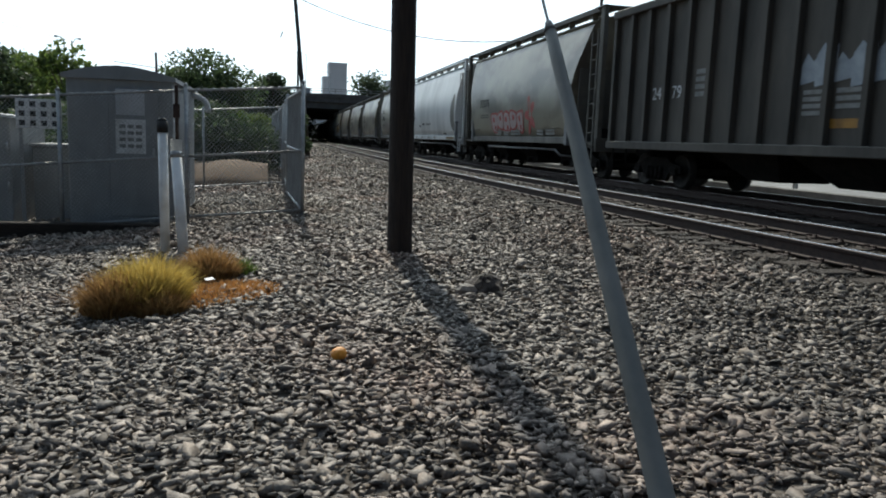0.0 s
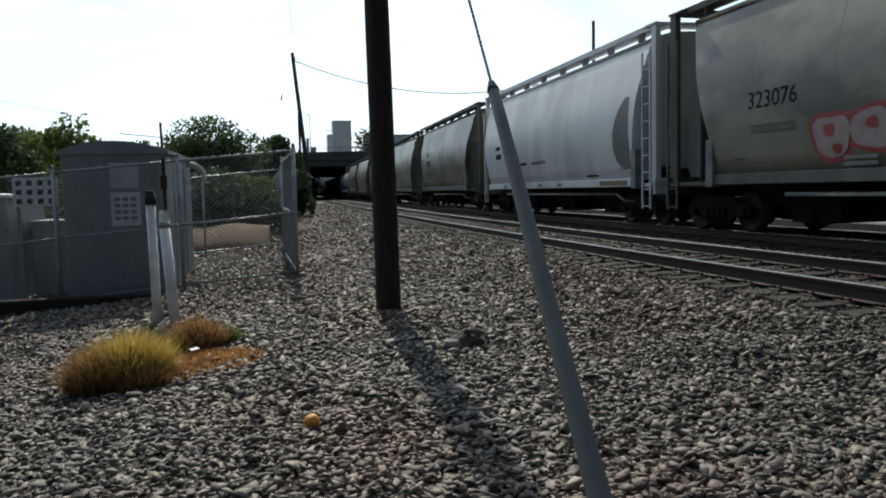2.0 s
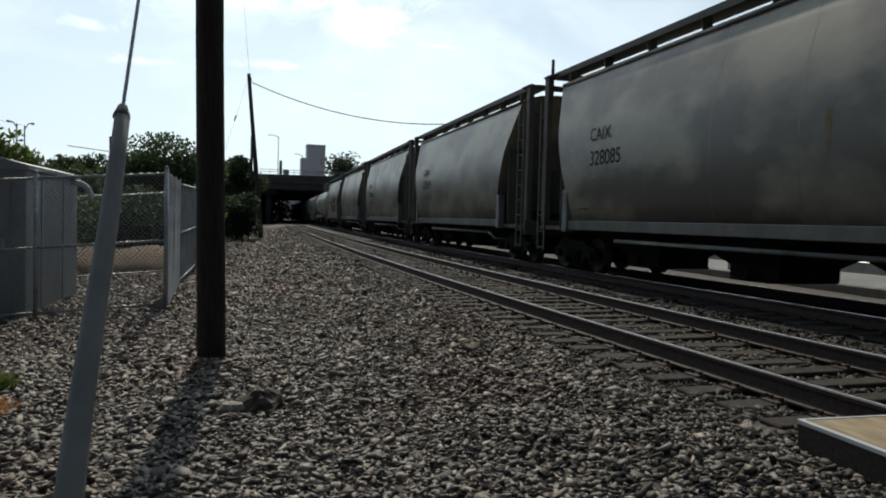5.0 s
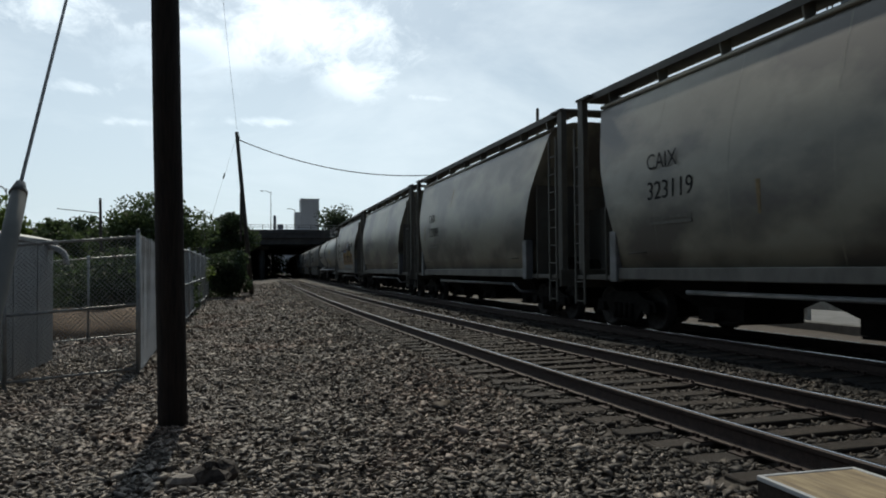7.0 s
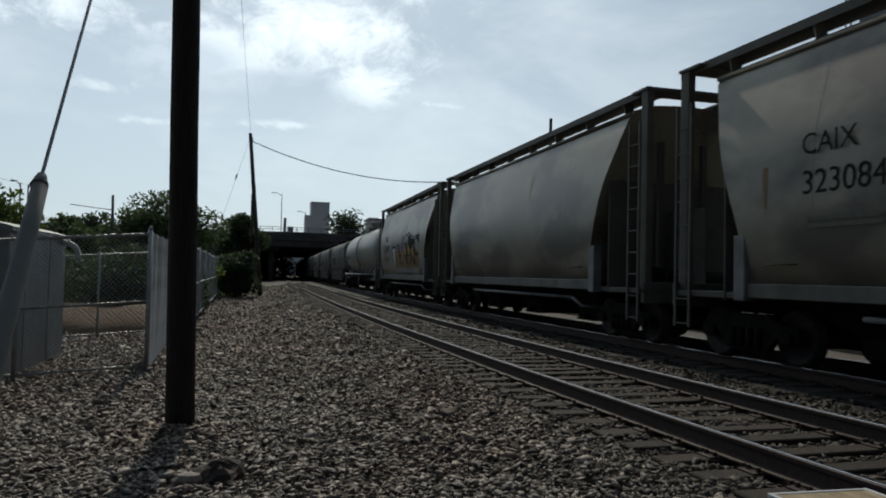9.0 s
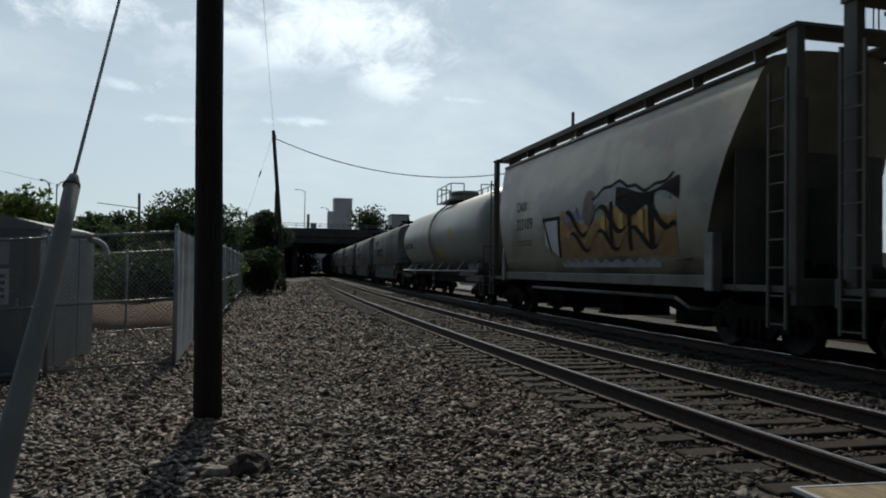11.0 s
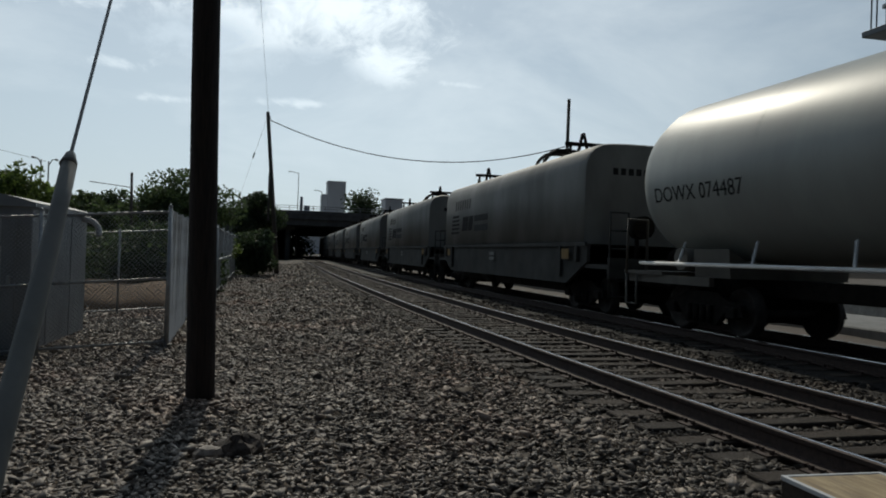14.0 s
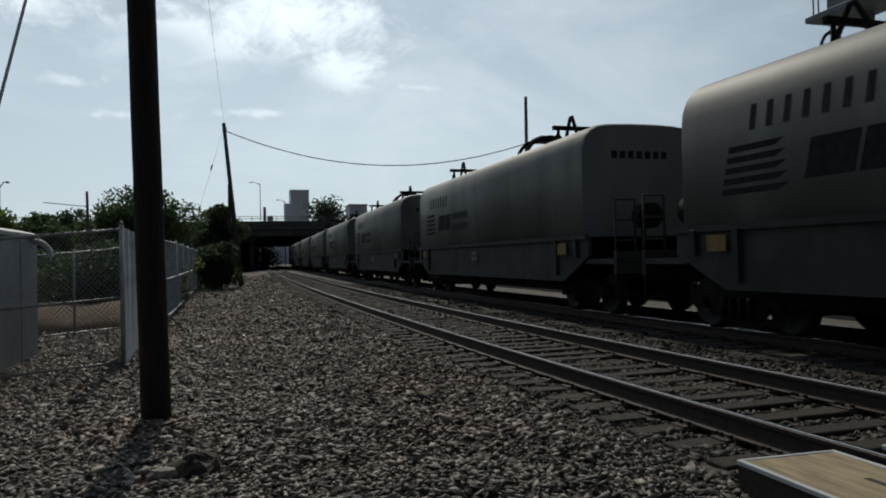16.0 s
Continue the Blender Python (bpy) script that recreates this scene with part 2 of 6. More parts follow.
BROWN_GRASS = material("dry_brown_grass", (0.22, 0.12, 0.045), (0.38, 0.23, 0.09), 12, 0.8, per_island=0.35, through_light=0.45)
STRAW = material("orange_dry_straw", (0.34, 0.15, 0.045), (0.56, 0.30, 0.10), 12, 0.8, per_island=0.35, through_light=0.4)
ORANGE = material("orange_peel", (0.65, 0.24, 0.02), (0.85, 0.36, 0.04), 20, 0.5, bump=0.4, bump_scale=150)
DARK_ROCK = material("dark_flat_debris", (0.022, 0.015, 0.011), (0.055, 0.038, 0.028), 12, 0.85, bump=0.7, bump_scale=40)
LEAF = material("green_leaves", (0.042, 0.066, 0.026), (0.10, 0.14, 0.055), 3, 0.7, per_island=0.45, through_light=0.45)
LEAF_DARK = material("dark_leaves", (0.032, 0.05, 0.024), (0.075, 0.105, 0.048), 3, 0.7, per_island=0.45, through_light=0.45)
LEAF_LIGHT = material("yellow_green_leaves", (0.07, 0.11, 0.025), (0.15, 0.20, 0.05), 3, 0.7, per_island=0.4, through_light=0.45)
BARK = material("tree_bark", (0.04, 0.03, 0.022), (0.10, 0.08, 0.06), 8, 0.9, bump=0.6)
BRIDGE = material("bridge_concrete", (0.09, 0.087, 0.084), (0.16, 0.155, 0.15), 0.8, 0.9, stain=(0.08, 0.08, 0.08), stain_scale=0.25, stain_amount=0.7)
TOWER = material("pale_tower_concrete", (0.66, 0.68, 0.70), (0.76, 0.78, 0.80), 0.1, 0.85)
TOWER_DARK = material("tower_window_band", (0.16, 0.18, 0.21), (0.25, 0.27, 0.3), 0.3, 0.4)
LAMP_STEEL = material("grey_lamp_steel", (0.2, 0.2, 0.2), (0.32, 0.32, 0.32), 5, 0.5, 0.5)
HOPPER_TAN = material("tan_grey_hopper_paint", (0.19, 0.172, 0.128), (0.29, 0.268, 0.205), 0.9, 0.38, stain=(0.07, 0.06, 0.05), stain_scale=0.8, stain_amount=0.85, stretch=(1, 0.55, 0.95), bump=0.05, bump_scale=3, shift=True, stain_edge=(0.46, 0.60))
HOPPER_WHITE = material("white_grey_hopper_paint", (0.60, 0.60, 0.585), (0.72, 0.72, 0.70), 0.8, 0.42, stain=(0.35, 0.35, 0.34), stain_scale=0.5, stain_amount=0.5, stretch=(1, 1, 0.35), bump=0.05, bump_scale=3, shift=True, stain_edge=(0.46, 0.60))
HOPPER_SILL = material("weathered_sill_paint", (0.10, 0.094, 0.08), (0.175, 0.166, 0.145), 1.6, 0.6, stain=(0.05, 0.043, 0.036), stain_scale=1.2, stain_amount=0.7, stretch=(1, 1, 0.5))
FITTING = material("dull_grey_fitting_paint", (0.15, 0.15, 0.15), (0.24, 0.24, 0.24), 3, 0.6, stain=(0.08, 0.075, 0.07), stain_scale=2, stain_amount=0.6)
HOPPER_FRAME = material("grimy_hopper_frame", (0.075, 0.07, 0.058), (0.14, 0.132, 0.11), 2, 0.7, stain=(0.07, 0.06, 0.05), stain_scale=1, stain_amount=0.7)
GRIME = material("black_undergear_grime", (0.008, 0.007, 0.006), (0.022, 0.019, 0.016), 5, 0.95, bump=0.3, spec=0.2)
WHEEL = material("worn_wheel_steel", (0.018, 0.015, 0.013), (0.05, 0.043, 0.037), 8, 0.8, 0.3)
BROWN_CAR = material("dark_brown_car_paint", (0.040, 0.036, 0.030), (0.088, 0.078, 0.064), 1.5, 0.75, stain=(0.12, 0.105, 0.085), stain_scale=0.7, stain_amount=0.5, stretch=(1, 1, 0.3))
TANK = material("grey_tank_paint", (0.25, 0.262, 0.24), (0.34, 0.353, 0.325), 0.8, 0.44, stain=(0.27, 0.27, 0.25), stain_scale=0.45, stain_amount=0.6, stretch=(1, 1, 0.4), shift=True, stain_edge=(0.46, 0.60))
COIL = material("grey_coil_hood_paint", (0.14, 0.144, 0.137), (0.215, 0.22, 0.208), 0.8, 0.62, stain=(0.065, 0.062, 0.058), stain_scale=0.5, stain_amount=0.6, stretch=(1, 1, 0.4), shift=True, stain_edge=(0.46, 0.60))
COIL_FRAME = material("dark_grey_coil_frame", (0.034, 0.035, 0.033), (0.066, 0.067, 0.063), 1.5, 0.8, spec=0.25, stain=(0.05, 0.045, 0.04), stain_scale=0.8, stain_amount=0.7)
RUST_STAIN = material("brown_rust_stain", (0.16, 0.11, 0.05), (0.28, 0.21, 0.11), 9, 0.8)
PATCH_BLUE = material("faded_blue_grey_paint", (0.22, 0.25, 0.28), (0.36, 0.39, 0.42), 4, 0.7)
BROWN_SPRAY = material("brown_spray_paint", (0.16, 0.085, 0.02), (0.25, 0.14, 0.035), 4, 0.6)
MAROON_SPRAY = material("maroon_spray_paint", (0.07, 0.035, 0.03), (0.13, 0.07, 0.06), 4, 0.6)
SLATE = material("slate_grey_painted_steel", (0.10, 0.115, 0.13), (0.17, 0.19, 0.21), 2, 0.6)
EARTH = material("dry_brown_earth", (0.085, 0.05, 0.028), (0.16, 0.10, 0.055), 4, 0.95, bump=0.6, bump_scale=12)
MARK_BLACK = material("black_lettering", (0.014, 0.014, 0.014), (0.035, 0.035, 0.035), 8, 0.9, spec=0.15)
MARK_FADED = material("nearly_faded_lettering", (0.035, 0.036, 0.036), (0.06, 0.062, 0.061), 8, 0.9, spec=0.15)
MARK_GREY = material("faded_grey_lettering", (0.16, 0.16, 0.15), (0.25, 0.25, 0.24), 8, 0.7)
MARK_STENCIL = material("worn_dark_stencil", (0.09, 0.083, 0.066), (0.14, 0.13, 0.105), 8, 0.7)
MARK_WHITE = material("white_lettering", (0.5, 0.5, 0.5), (0.65, 0.65, 0.65), 8, 0.7)
YELLOW = material("faded_yellow_paint", (0.36, 0.26, 0.03), (0.52, 0.39, 0.06), 6, 0.6)
PLACARD = material("faded_orange_placard", (0.16, 0.09, 0.02), (0.27, 0.16, 0.035), 6, 0.7)
RED_SPRAY = material("red_spray_paint", (0.30, 0.05, 0.045), (0.45, 0.09, 0.08), 5, 0.6)
PINK_SPRAY = material("pale_pink_spray_paint", (0.36, 0.27, 0.25), (0.46, 0.36, 0.34), 5, 0.6)
ORANGE_SPRAY = material("orange_spray_paint", (0.26, 0.12, 0.015), (0.46, 0.24, 0.03), 2.2, 0.6, stain=(0.10, 0.05, 0.015), stain_scale=1.6, stain_amount=0.9)
BLUE_SPRAY = material("blue_spray_paint", (0.06, 0.09, 0.2), (0.1, 0.15, 0.3), 4, 0.6)
PLANK = material("sunlit_crossing_slab", (0.27, 0.20, 0.115), (0.46, 0.36, 0.215), 5, 0.85, bump=0.6, bump_scale=30, stretch=(5, 0.6, 5), stain=(0.16, 0.12, 0.09), stain_scale=3, stain_amount=0.5)


# ---- mesh helpers ----
def bm_box(bm, x0, x1, y0, y1, z0, z1, bevel=0.0):
    v = [bm.verts.new((x, y, z)) for z in (z0, z1) for y in (y0, y1) for x in (x0, x1)]
    faces = [bm.faces.new([v[i] for i in f]) for f in ((0, 2, 3, 1), (4, 5, 7, 6), (0, 1, 5, 4), (2, 6, 7, 3), (1, 3, 7, 5), (0, 4, 6, 2))]
    if bevel:
        bmesh.ops.bevel(bm, geom=list({e for f in faces for e in f.edges}), offset=bevel, segments=1, affect="EDGES")
    return bm


def bm_tube(bm, p0, p1, r0, r1=None, n=10, caps=True):
    p0, p1 = Vector(p0), Vector(p1)
    r1 = r0 if r1 is None else r1
    d = (p1 - p0).normalized()
    u = d.orthogonal().normalized()
    w = d.cross(u)
    a = [bm.verts.new(p0 + (u * math.cos(k * math.tau / n) + w * math.sin(k * math.tau / n)) * r0) for k in range(n)]
    b = [bm.verts.new(p1 + (u * math.cos(k * math.tau / n) + w * math.sin(k * math.tau / n)) * r1) for k in range(n)]
    for k in range(n):
        f = bm.faces.new((a[k], a[(k + 1) % n], b[(k + 1) % n], b[k]))
        f.smooth = n > 6
    if caps:
        bm.faces.new(a[::-1]); bm.faces.new(b)
    return bm


def bm_pipe(bm, points, r, n=6):
    """One tube swept along the points, mitred at its bends."""
    pts = [Vector(p) for p in points]
    ways = [(b - a).normalized() for a, b in zip(pts, pts[1:])]
    u = ways[0].orthogonal().normalized()
    rings = []
    for k, p in enumerate(pts):
        d = ((ways[k - 1] if k else ways[0]) + (ways[k] if k < len(ways) else ways[-1]))
        d = d.normalized() if d.length > 0.05 else ways[min(k, len(ways) - 1)]
        u = u - d * u.dot(d)
        u = u.normalized() if u.length > 1e-4 else d.orthogonal().normalized()
        v = d.cross(u)
        rings.append([p + (u * math.cos(q * math.tau / n) + v * math.sin(q * math.tau / n)) * r for q in range(n)])
    return bm_loft(bm, rings)


def bm_loft(bm, rings, smooth=True, caps=True, closed=True):
    rows = [[bm.verts.new(p) for p in ring] for ring in rings]
    for a, b in zip(rows, rows[1:]):
        n = len(a)
        for k in range(n if closed else n - 1):
            f = bm.faces.new((a[k], a[(k + 1) % n], b[(k + 1) % n], b[k]))
            f.smooth = smooth
    if caps:
        bm.faces.new(rows[0][::-1]); bm.faces.new(rows[-1])
    return bm


def bm_prism(bm, outline, x0, x1):
    """An outline in y and z, pushed along x."""
    return bm_loft(bm, [[(x0, y, z) for y, z in outline], [(x1, y, z) for y, z in outline]], smooth=False)


def mesh_of(name, bm, mat):
    bmesh.ops.recalc_face_normals(bm, faces=bm.faces[:])
    me = bpy.data.meshes.new(name)
    bm.to_mesh(me)
    bm.free()
    me.materials.append(mat)
    return me


def part(name, bm, mat, parent, label="", at=None):
    ob = new(name, bm if isinstance(bm, bpy.types.Mesh) else mesh_of(name, bm, mat))
    ob.parent = parent
    if at is not None:
        ob.matrix_basis = at
    return tagged(ob, label)


def thing(name, label, category, m=None, group="", kind=""):
    ob = new(name)
    ob.empty_display_size = 0.3
    if m is not None:
        ob.matrix_basis = m
    return tagged(ob, label, category, group, kind)


def solo(name, bm, mat, label, category, m=None, group="", kind=""):
    ob = new(name, bm if isinstance(bm, bpy.types.Mesh) else mesh_of(name, bm, mat))
    if m is not None:
        ob.matrix_basis = m
    return tagged(ob, label, category, group, kind)


def text_mesh(words, size):
    cu = bpy.data.curves.new("words", "FONT")
    cu.body, cu.size, cu.extrude = words, size, 0.002
    tmp = bpy.data.objects.new("words", cu)
    me = bpy.data.meshes.new_from_object(tmp)
    bpy.data.objects.remove(tmp)
    bpy.data.curves.remove(cu)
    return me


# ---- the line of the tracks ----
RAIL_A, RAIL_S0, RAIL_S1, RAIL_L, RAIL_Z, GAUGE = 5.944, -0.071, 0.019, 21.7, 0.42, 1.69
TRACK_SPACING = 4.27


def rail_x(y):
    """x and slope of the near rail at y."""
    yy = np.maximum(y, 2.0)
    e = np.exp(-yy / RAIL_L)
    s = RAIL_S1 + (RAIL_S0 - RAIL_S1) * e
    return RAIL_A + RAIL_S1 * yy + (RAIL_S0 - RAIL_S1) * RAIL_L * (1 - e) + s * (y - yy), s


LINE_Y = np.linspace(-260, 460, 7201)
LINE_X, LINE_S = rail_x(LINE_Y)
LINE_ARC = np.concatenate([[0], np.cumsum(np.hypot(np.diff(LINE_Y), np.diff(LINE_X)))])
LINE_ARC -= np.interp(0, LINE_Y, LINE_ARC)


def on_line(s, off):
    """The point at arc length s, off metres to the right of the near rail, and the heading."""
    y, x, sl = np.interp(s, LINE_ARC, LINE_Y), np.interp(s, LINE_ARC, LINE_X), np.interp(s, LINE_ARC, LINE_S)
    k = math.hypot(1, sl)
    return float(x + off / k), float(y - off * sl / k), math.degrees(math.atan2(-sl, 1))


def ground_z(x, y):
    """Height of the ground: the ballast shoulder falls from the ties to the level strip beside the tracks."""
    rx, _ = rail_x(y)
    d = rx - x
    left = np.clip((d - 0.75) / 2.4, 0, 1)
    left = left * left * (3 - 2 * left)
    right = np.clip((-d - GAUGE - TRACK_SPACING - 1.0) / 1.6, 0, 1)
    side = np.where(d > 0, left, right * 0.55)
    return 0.20 * (1 - side) - 0.085 * np.clip(-x, 0, 6) * np.clip((90 - y) / 30, 0, 1) + 0.012 * np.sin(x * 1.7 + 0.6) * np.cos(y * 1.1) + 0.009 * np.sin(x * 4.1 + y * 3.3) + 0.06 * np.exp(-((x - 1.12) ** 2 + (y - 8.6) ** 2) / 0.8)


# ---- ground ----
def build_ground():
    gx = np.unique(np.concatenate([np.linspace(-900, -12, 12), np.linspace(-12, 20, 110), np.linspace(20, 900, 12)]))
    gy = np.unique(np.concatenate([np.linspace(-300, -4, 8), np.linspace(-4, 60, 170), np.linspace(60, 260, 40), np.linspace(260, 2500, 8)]))
    X, Y = np.meshgrid(gx, gy)
    Z = ground_z(X, Y) - 0.012
    n, m = X.shape
    verts = np.stack([X.ravel(), Y.ravel(), Z.ravel()], 1)
    idx = np.arange(n * m).reshape(n, m)
    quads = np.stack([idx[:-1, :-1].ravel(), idx[:-1, 1:].ravel(), idx[1:, 1:].ravel(), idx[1:, :-1].ravel()], 1)
    me = bpy.data.meshes.new("ground")
    me.from_pydata(verts.tolist(), [], quads.tolist())
    me.polygons.foreach_set("use_smooth", np.ones(len(quads), bool))
    me.materials.append(GROUND)
    return tagged(new("ground", me), "grey brown gravelly railway ground, uneven and dusty", "ground", kind="structure")


def stone_shapes(rng, count=16):
    shapes = []
    for _ in range(count):
        bm = bmesh.new()
        p = rng.normal(size=(8, 3))
        p /= np.linalg.norm(p, axis=1)[:, None]
        p *= (rng.uniform(0.85, 1.08, (8, 1))) * np.array([1.0, 0.72, 0.30])
        for q in p:
            bm.verts.new(q)
        out = bmesh.ops.convex_hull(bm, input=bm.verts)
        for v in [v for v in bm.verts if not v.link_faces]:
            bm.verts.remove(v)
        bmesh.ops.triangulate(bm, faces=bm.faces[:])
        bm.verts.index_update()
        shapes.append((np.array([v.co for v in bm.verts]), np.array([[v.index for v in f.verts] for f in bm.faces])))
        bm.free()
    return shapes


def scatter_stones(name, label, xy, sizes, mat, seed, z_of=ground_z, sink=0.25):
    rng = np.random.default_rng(seed)
    shapes = stone_shapes(rng)
    pick = rng.integers(0, len(shapes), len(xy))
    verts, faces, base = [], [], 0
    for k, (sv, sf) in enumerate(shapes):
        sel = np.where(pick == k)[0]
        if not len(sel):
            continue
        n = len(sel)
        yaw, tilt, roll = rng.uniform(0, math.tau, n), rng.normal(0, 0.36, n), rng.normal(0, 0.36, n)
        cy, sy, ct, st, cr, sr = np.cos(yaw), np.sin(yaw), np.cos(tilt), np.sin(tilt), np.cos(roll), np.sin(roll)
        o, i = np.zeros(n), np.ones(n)
        rz = np.stack([np.stack([cy, -sy, o], 1), np.stack([sy, cy, o], 1), np.stack([o, o, i], 1)], 1)
        rx = np.stack([np.stack([i, o, o], 1), np.stack([o, ct, -st], 1), np.stack([o, st, ct], 1)], 1)
        ry = np.stack([np.stack([cr, o, sr], 1), np.stack([o, i, o], 1), np.stack([-sr, o, cr], 1)], 1)
        R = rz @ rx @ ry
        P = np.einsum("nij,vj->nvi", R, sv) * sizes[sel][:, None, None]
        x, y = xy[sel, 0], xy[sel, 1]
        P[:, :, 0] += x[:, None]
        P[:, :, 1] += y[:, None]
        P[:, :, 2] += (z_of(x, y) + sizes[sel] * (0.5 - sink) * rng.uniform(0.4, 1.3, n))[:, None]
        verts.append(P.reshape(-1, 3))
        faces.append((sf[None] + (np.arange(n) * len(sv))[:, None, None]).reshape(-1, 3) + base)
        base += n * len(sv)
    V, F = np.concatenate(verts), np.concatenate(faces)
    me = bpy.data.meshes.new(name)
    me.vertices.add(len(V)); me.vertices.foreach_set("co", V.ravel())
    me.loops.add(F.size); me.loops.foreach_set("vertex_index", F.ravel().astype(np.int32))
    me.polygons.add(len(F)); me.polygons.foreach_set("loop_start", np.arange(0, F.size, 3, dtype=np.int32))
    me.update(calc_edges=True)
    me.materials.append(mat)
    return tagged(new(name, me), label, "ballast", kind="stuff")


def in_tie(x, y):
    """Whether a stone here would lie on a tie or under a rail of the near track."""
    rx, _ = rail_x(y)
    d = x - rx
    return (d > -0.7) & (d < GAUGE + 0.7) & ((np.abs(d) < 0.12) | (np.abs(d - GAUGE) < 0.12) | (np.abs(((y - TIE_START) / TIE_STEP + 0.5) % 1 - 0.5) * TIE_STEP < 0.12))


TIE_STEP, TIE_START = 0.505, 0.10


def build_ballast():
    rng = np.random.default_rng(7)
    out, size = [], []
    for x0, x1, y0, y1, dens, mean in ((-5.2, 8.4, -4.0, 2.0, 330, 0.038), (-5.2, 8.4, 0.0, 2.0, 330, 0.034), (-5.2, -4.2, 2.0, 6.0, 500, 0.033), (-7.0, -5.5, 6.0, 11.0, 300, 0.035), (-4.2, 7.6, 2.0, 6.0, 900, 0.034), (-5.5, 9.0, 6.0, 11.0, 680, 0.035), (-7.0, 9.0, 11.0, 20.0, 320, 0.040),
                                       (-6.0, 9.0, 20.0, 45.0, 90, 0.055), (-3.0, 8.0, 45.0, 90.0, 22, 0.09)):
        n = int((x1 - x0) * (y1 - y0) * dens)
        p = np.stack([rng.uniform(x0, x1, n), rng.uniform(y0, y1, n)], 1)
        s = mean * np.exp(rng.normal(0, 0.33, n))
        keep = ~in_tie(p[:, 0], p[:, 1])
        out.append(p[keep]); size.append(s[keep])
    p, s = np.concatenate(out), np.concatenate(size)
    grime = np.clip((p[:, 0] - rail_x(p[:, 1])[0] + 3.9) / 3.2, 0, 1)     # brake dust thickens towards the rails
    track = rng.uniform(0, 1, len(p)) < np.where(grime < 1, 0.5 * grime, 1.0)
    rim = np.clip(np.minimum((p[:, 1] + 4.0) / 1.8, (p[:, 0] + np.where(p[:, 1] < 6, 5.2, 7.0)) / 1.0), 0, 1)
    loose = ~track & (rng.uniform(0, 1, len(p)) < rim)
    scatter_stones("ballast", "loose grey crushed stone ballast spread over the ground", p[loose], s[loose], STONE, 3)
    # Stones past this edge carry the train's shade in their colour.
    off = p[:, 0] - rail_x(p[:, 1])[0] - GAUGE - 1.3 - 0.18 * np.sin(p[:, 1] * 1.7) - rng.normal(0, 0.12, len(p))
    oily_shade = off > 0
    scatter_stones("oily_ballast", "oil-dark crushed stone coloured with the shade of the train", p[oily_shade], s[oily_shade], OILY_SHADE_STONE, 6)
    track &= ~oily_shade
    scatter_stones("track_ballast", "darker oil-stained crushed stone between and beside the rails", p[track], s[track], TRACK_STONE, 4)


def build_shaded_bed():
    """Ballast bed under the far track, blackened by oil and painted-in train shade."""
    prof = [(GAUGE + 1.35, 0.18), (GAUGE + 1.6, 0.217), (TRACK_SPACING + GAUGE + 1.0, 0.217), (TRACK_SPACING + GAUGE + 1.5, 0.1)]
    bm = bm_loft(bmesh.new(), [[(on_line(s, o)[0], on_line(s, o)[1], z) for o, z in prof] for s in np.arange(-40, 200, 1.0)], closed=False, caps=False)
    return solo("track_bed", bm, OILY_SHADE_STONE, "oil-dark far track bed coloured with the shade of the train", "track bed", kind="structure")


# ---- tracks ----
RAIL_PROFILE = [(-0.075, 0), (0.075, 0), (0.075, 0.014), (0.014, 0.034), (0.010, 0.120), (0.034, 0.134), (0.036, 0.165), (0.024, 0.174),
                (-0.024, 0.174), (-0.036, 0.165), (-0.034, 0.134), (-0.010, 0.120), (-0.014, 0.034), (-0.075, 0.014)]


RAIL_CROWN = [(-0.014, 0.1735), (-0.011, 0.1780), (0.011, 0.1780), (0.014, 0.1735)]


def rail_mesh(off, s0, s1, profile, lift, step=2.0):
    bm = bmesh.new()
    rings = []
    for s in np.arange(s0, s1, step):
        x, y, h = on_line(s, off)
        c, sn = math.cos(radians(h)), math.sin(radians(h))
        rings.append([(x + a * c, y + a * sn, lift + b) for a, b in profile])
    return bm_loft(bm, rings, smooth=False)


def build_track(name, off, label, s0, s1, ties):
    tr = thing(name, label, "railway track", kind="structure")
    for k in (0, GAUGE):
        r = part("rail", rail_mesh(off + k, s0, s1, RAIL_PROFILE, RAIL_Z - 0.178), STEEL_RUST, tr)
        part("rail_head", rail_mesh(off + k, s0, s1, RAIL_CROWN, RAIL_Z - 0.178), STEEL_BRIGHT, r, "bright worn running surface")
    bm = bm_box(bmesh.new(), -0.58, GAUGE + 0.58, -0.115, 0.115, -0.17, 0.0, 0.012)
    tie_me = mesh_of("tie", bm, TIE)
    bm = bmesh.new()
    for x in (0, GAUGE):
        bm_box(bm, x - 0.17, x + 0.17, -0.09, 0.09, 0, 0.012)
        for dx, dy in ((-0.10, 0.05), (0.10, -0.05), (-0.10, -0.06), (0.10, 0.06)):
            bm_box(bm, x + dx - 0.014, x + dx + 0.014, dy - 0.014, dy + 0.014, 0.012, 0.045)
        bm_box(bm, x - 0.095, x + 0.095, 0.125, 0.15, 0.005, 0.035)
    plate_me = mesh_of("tie_plates", bm, STEEL_RUST)
    rng = random.Random(5)
    for k in range(ties):
        y = TIE_START + TIE_STEP * (k + 4)
        s = float(np.interp(y, LINE_Y, LINE_ARC))
        x, yy, h = on_line(s, off)
        t = part("tie", tie_me, None, tr, at=pose(x, yy, RAIL_Z - 0.192, 0, rng.uniform(-0.4, 0.4), h + rng.uniform(-1, 1)))
        if k < 60:
            p = part("tie_plates", plate_me, None, t)
    return tr


# ---- rolling stock: each car stands with z = 0 on the rails, +y to the rear of the train ----
SPEED = 9.72
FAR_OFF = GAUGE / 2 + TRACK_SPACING


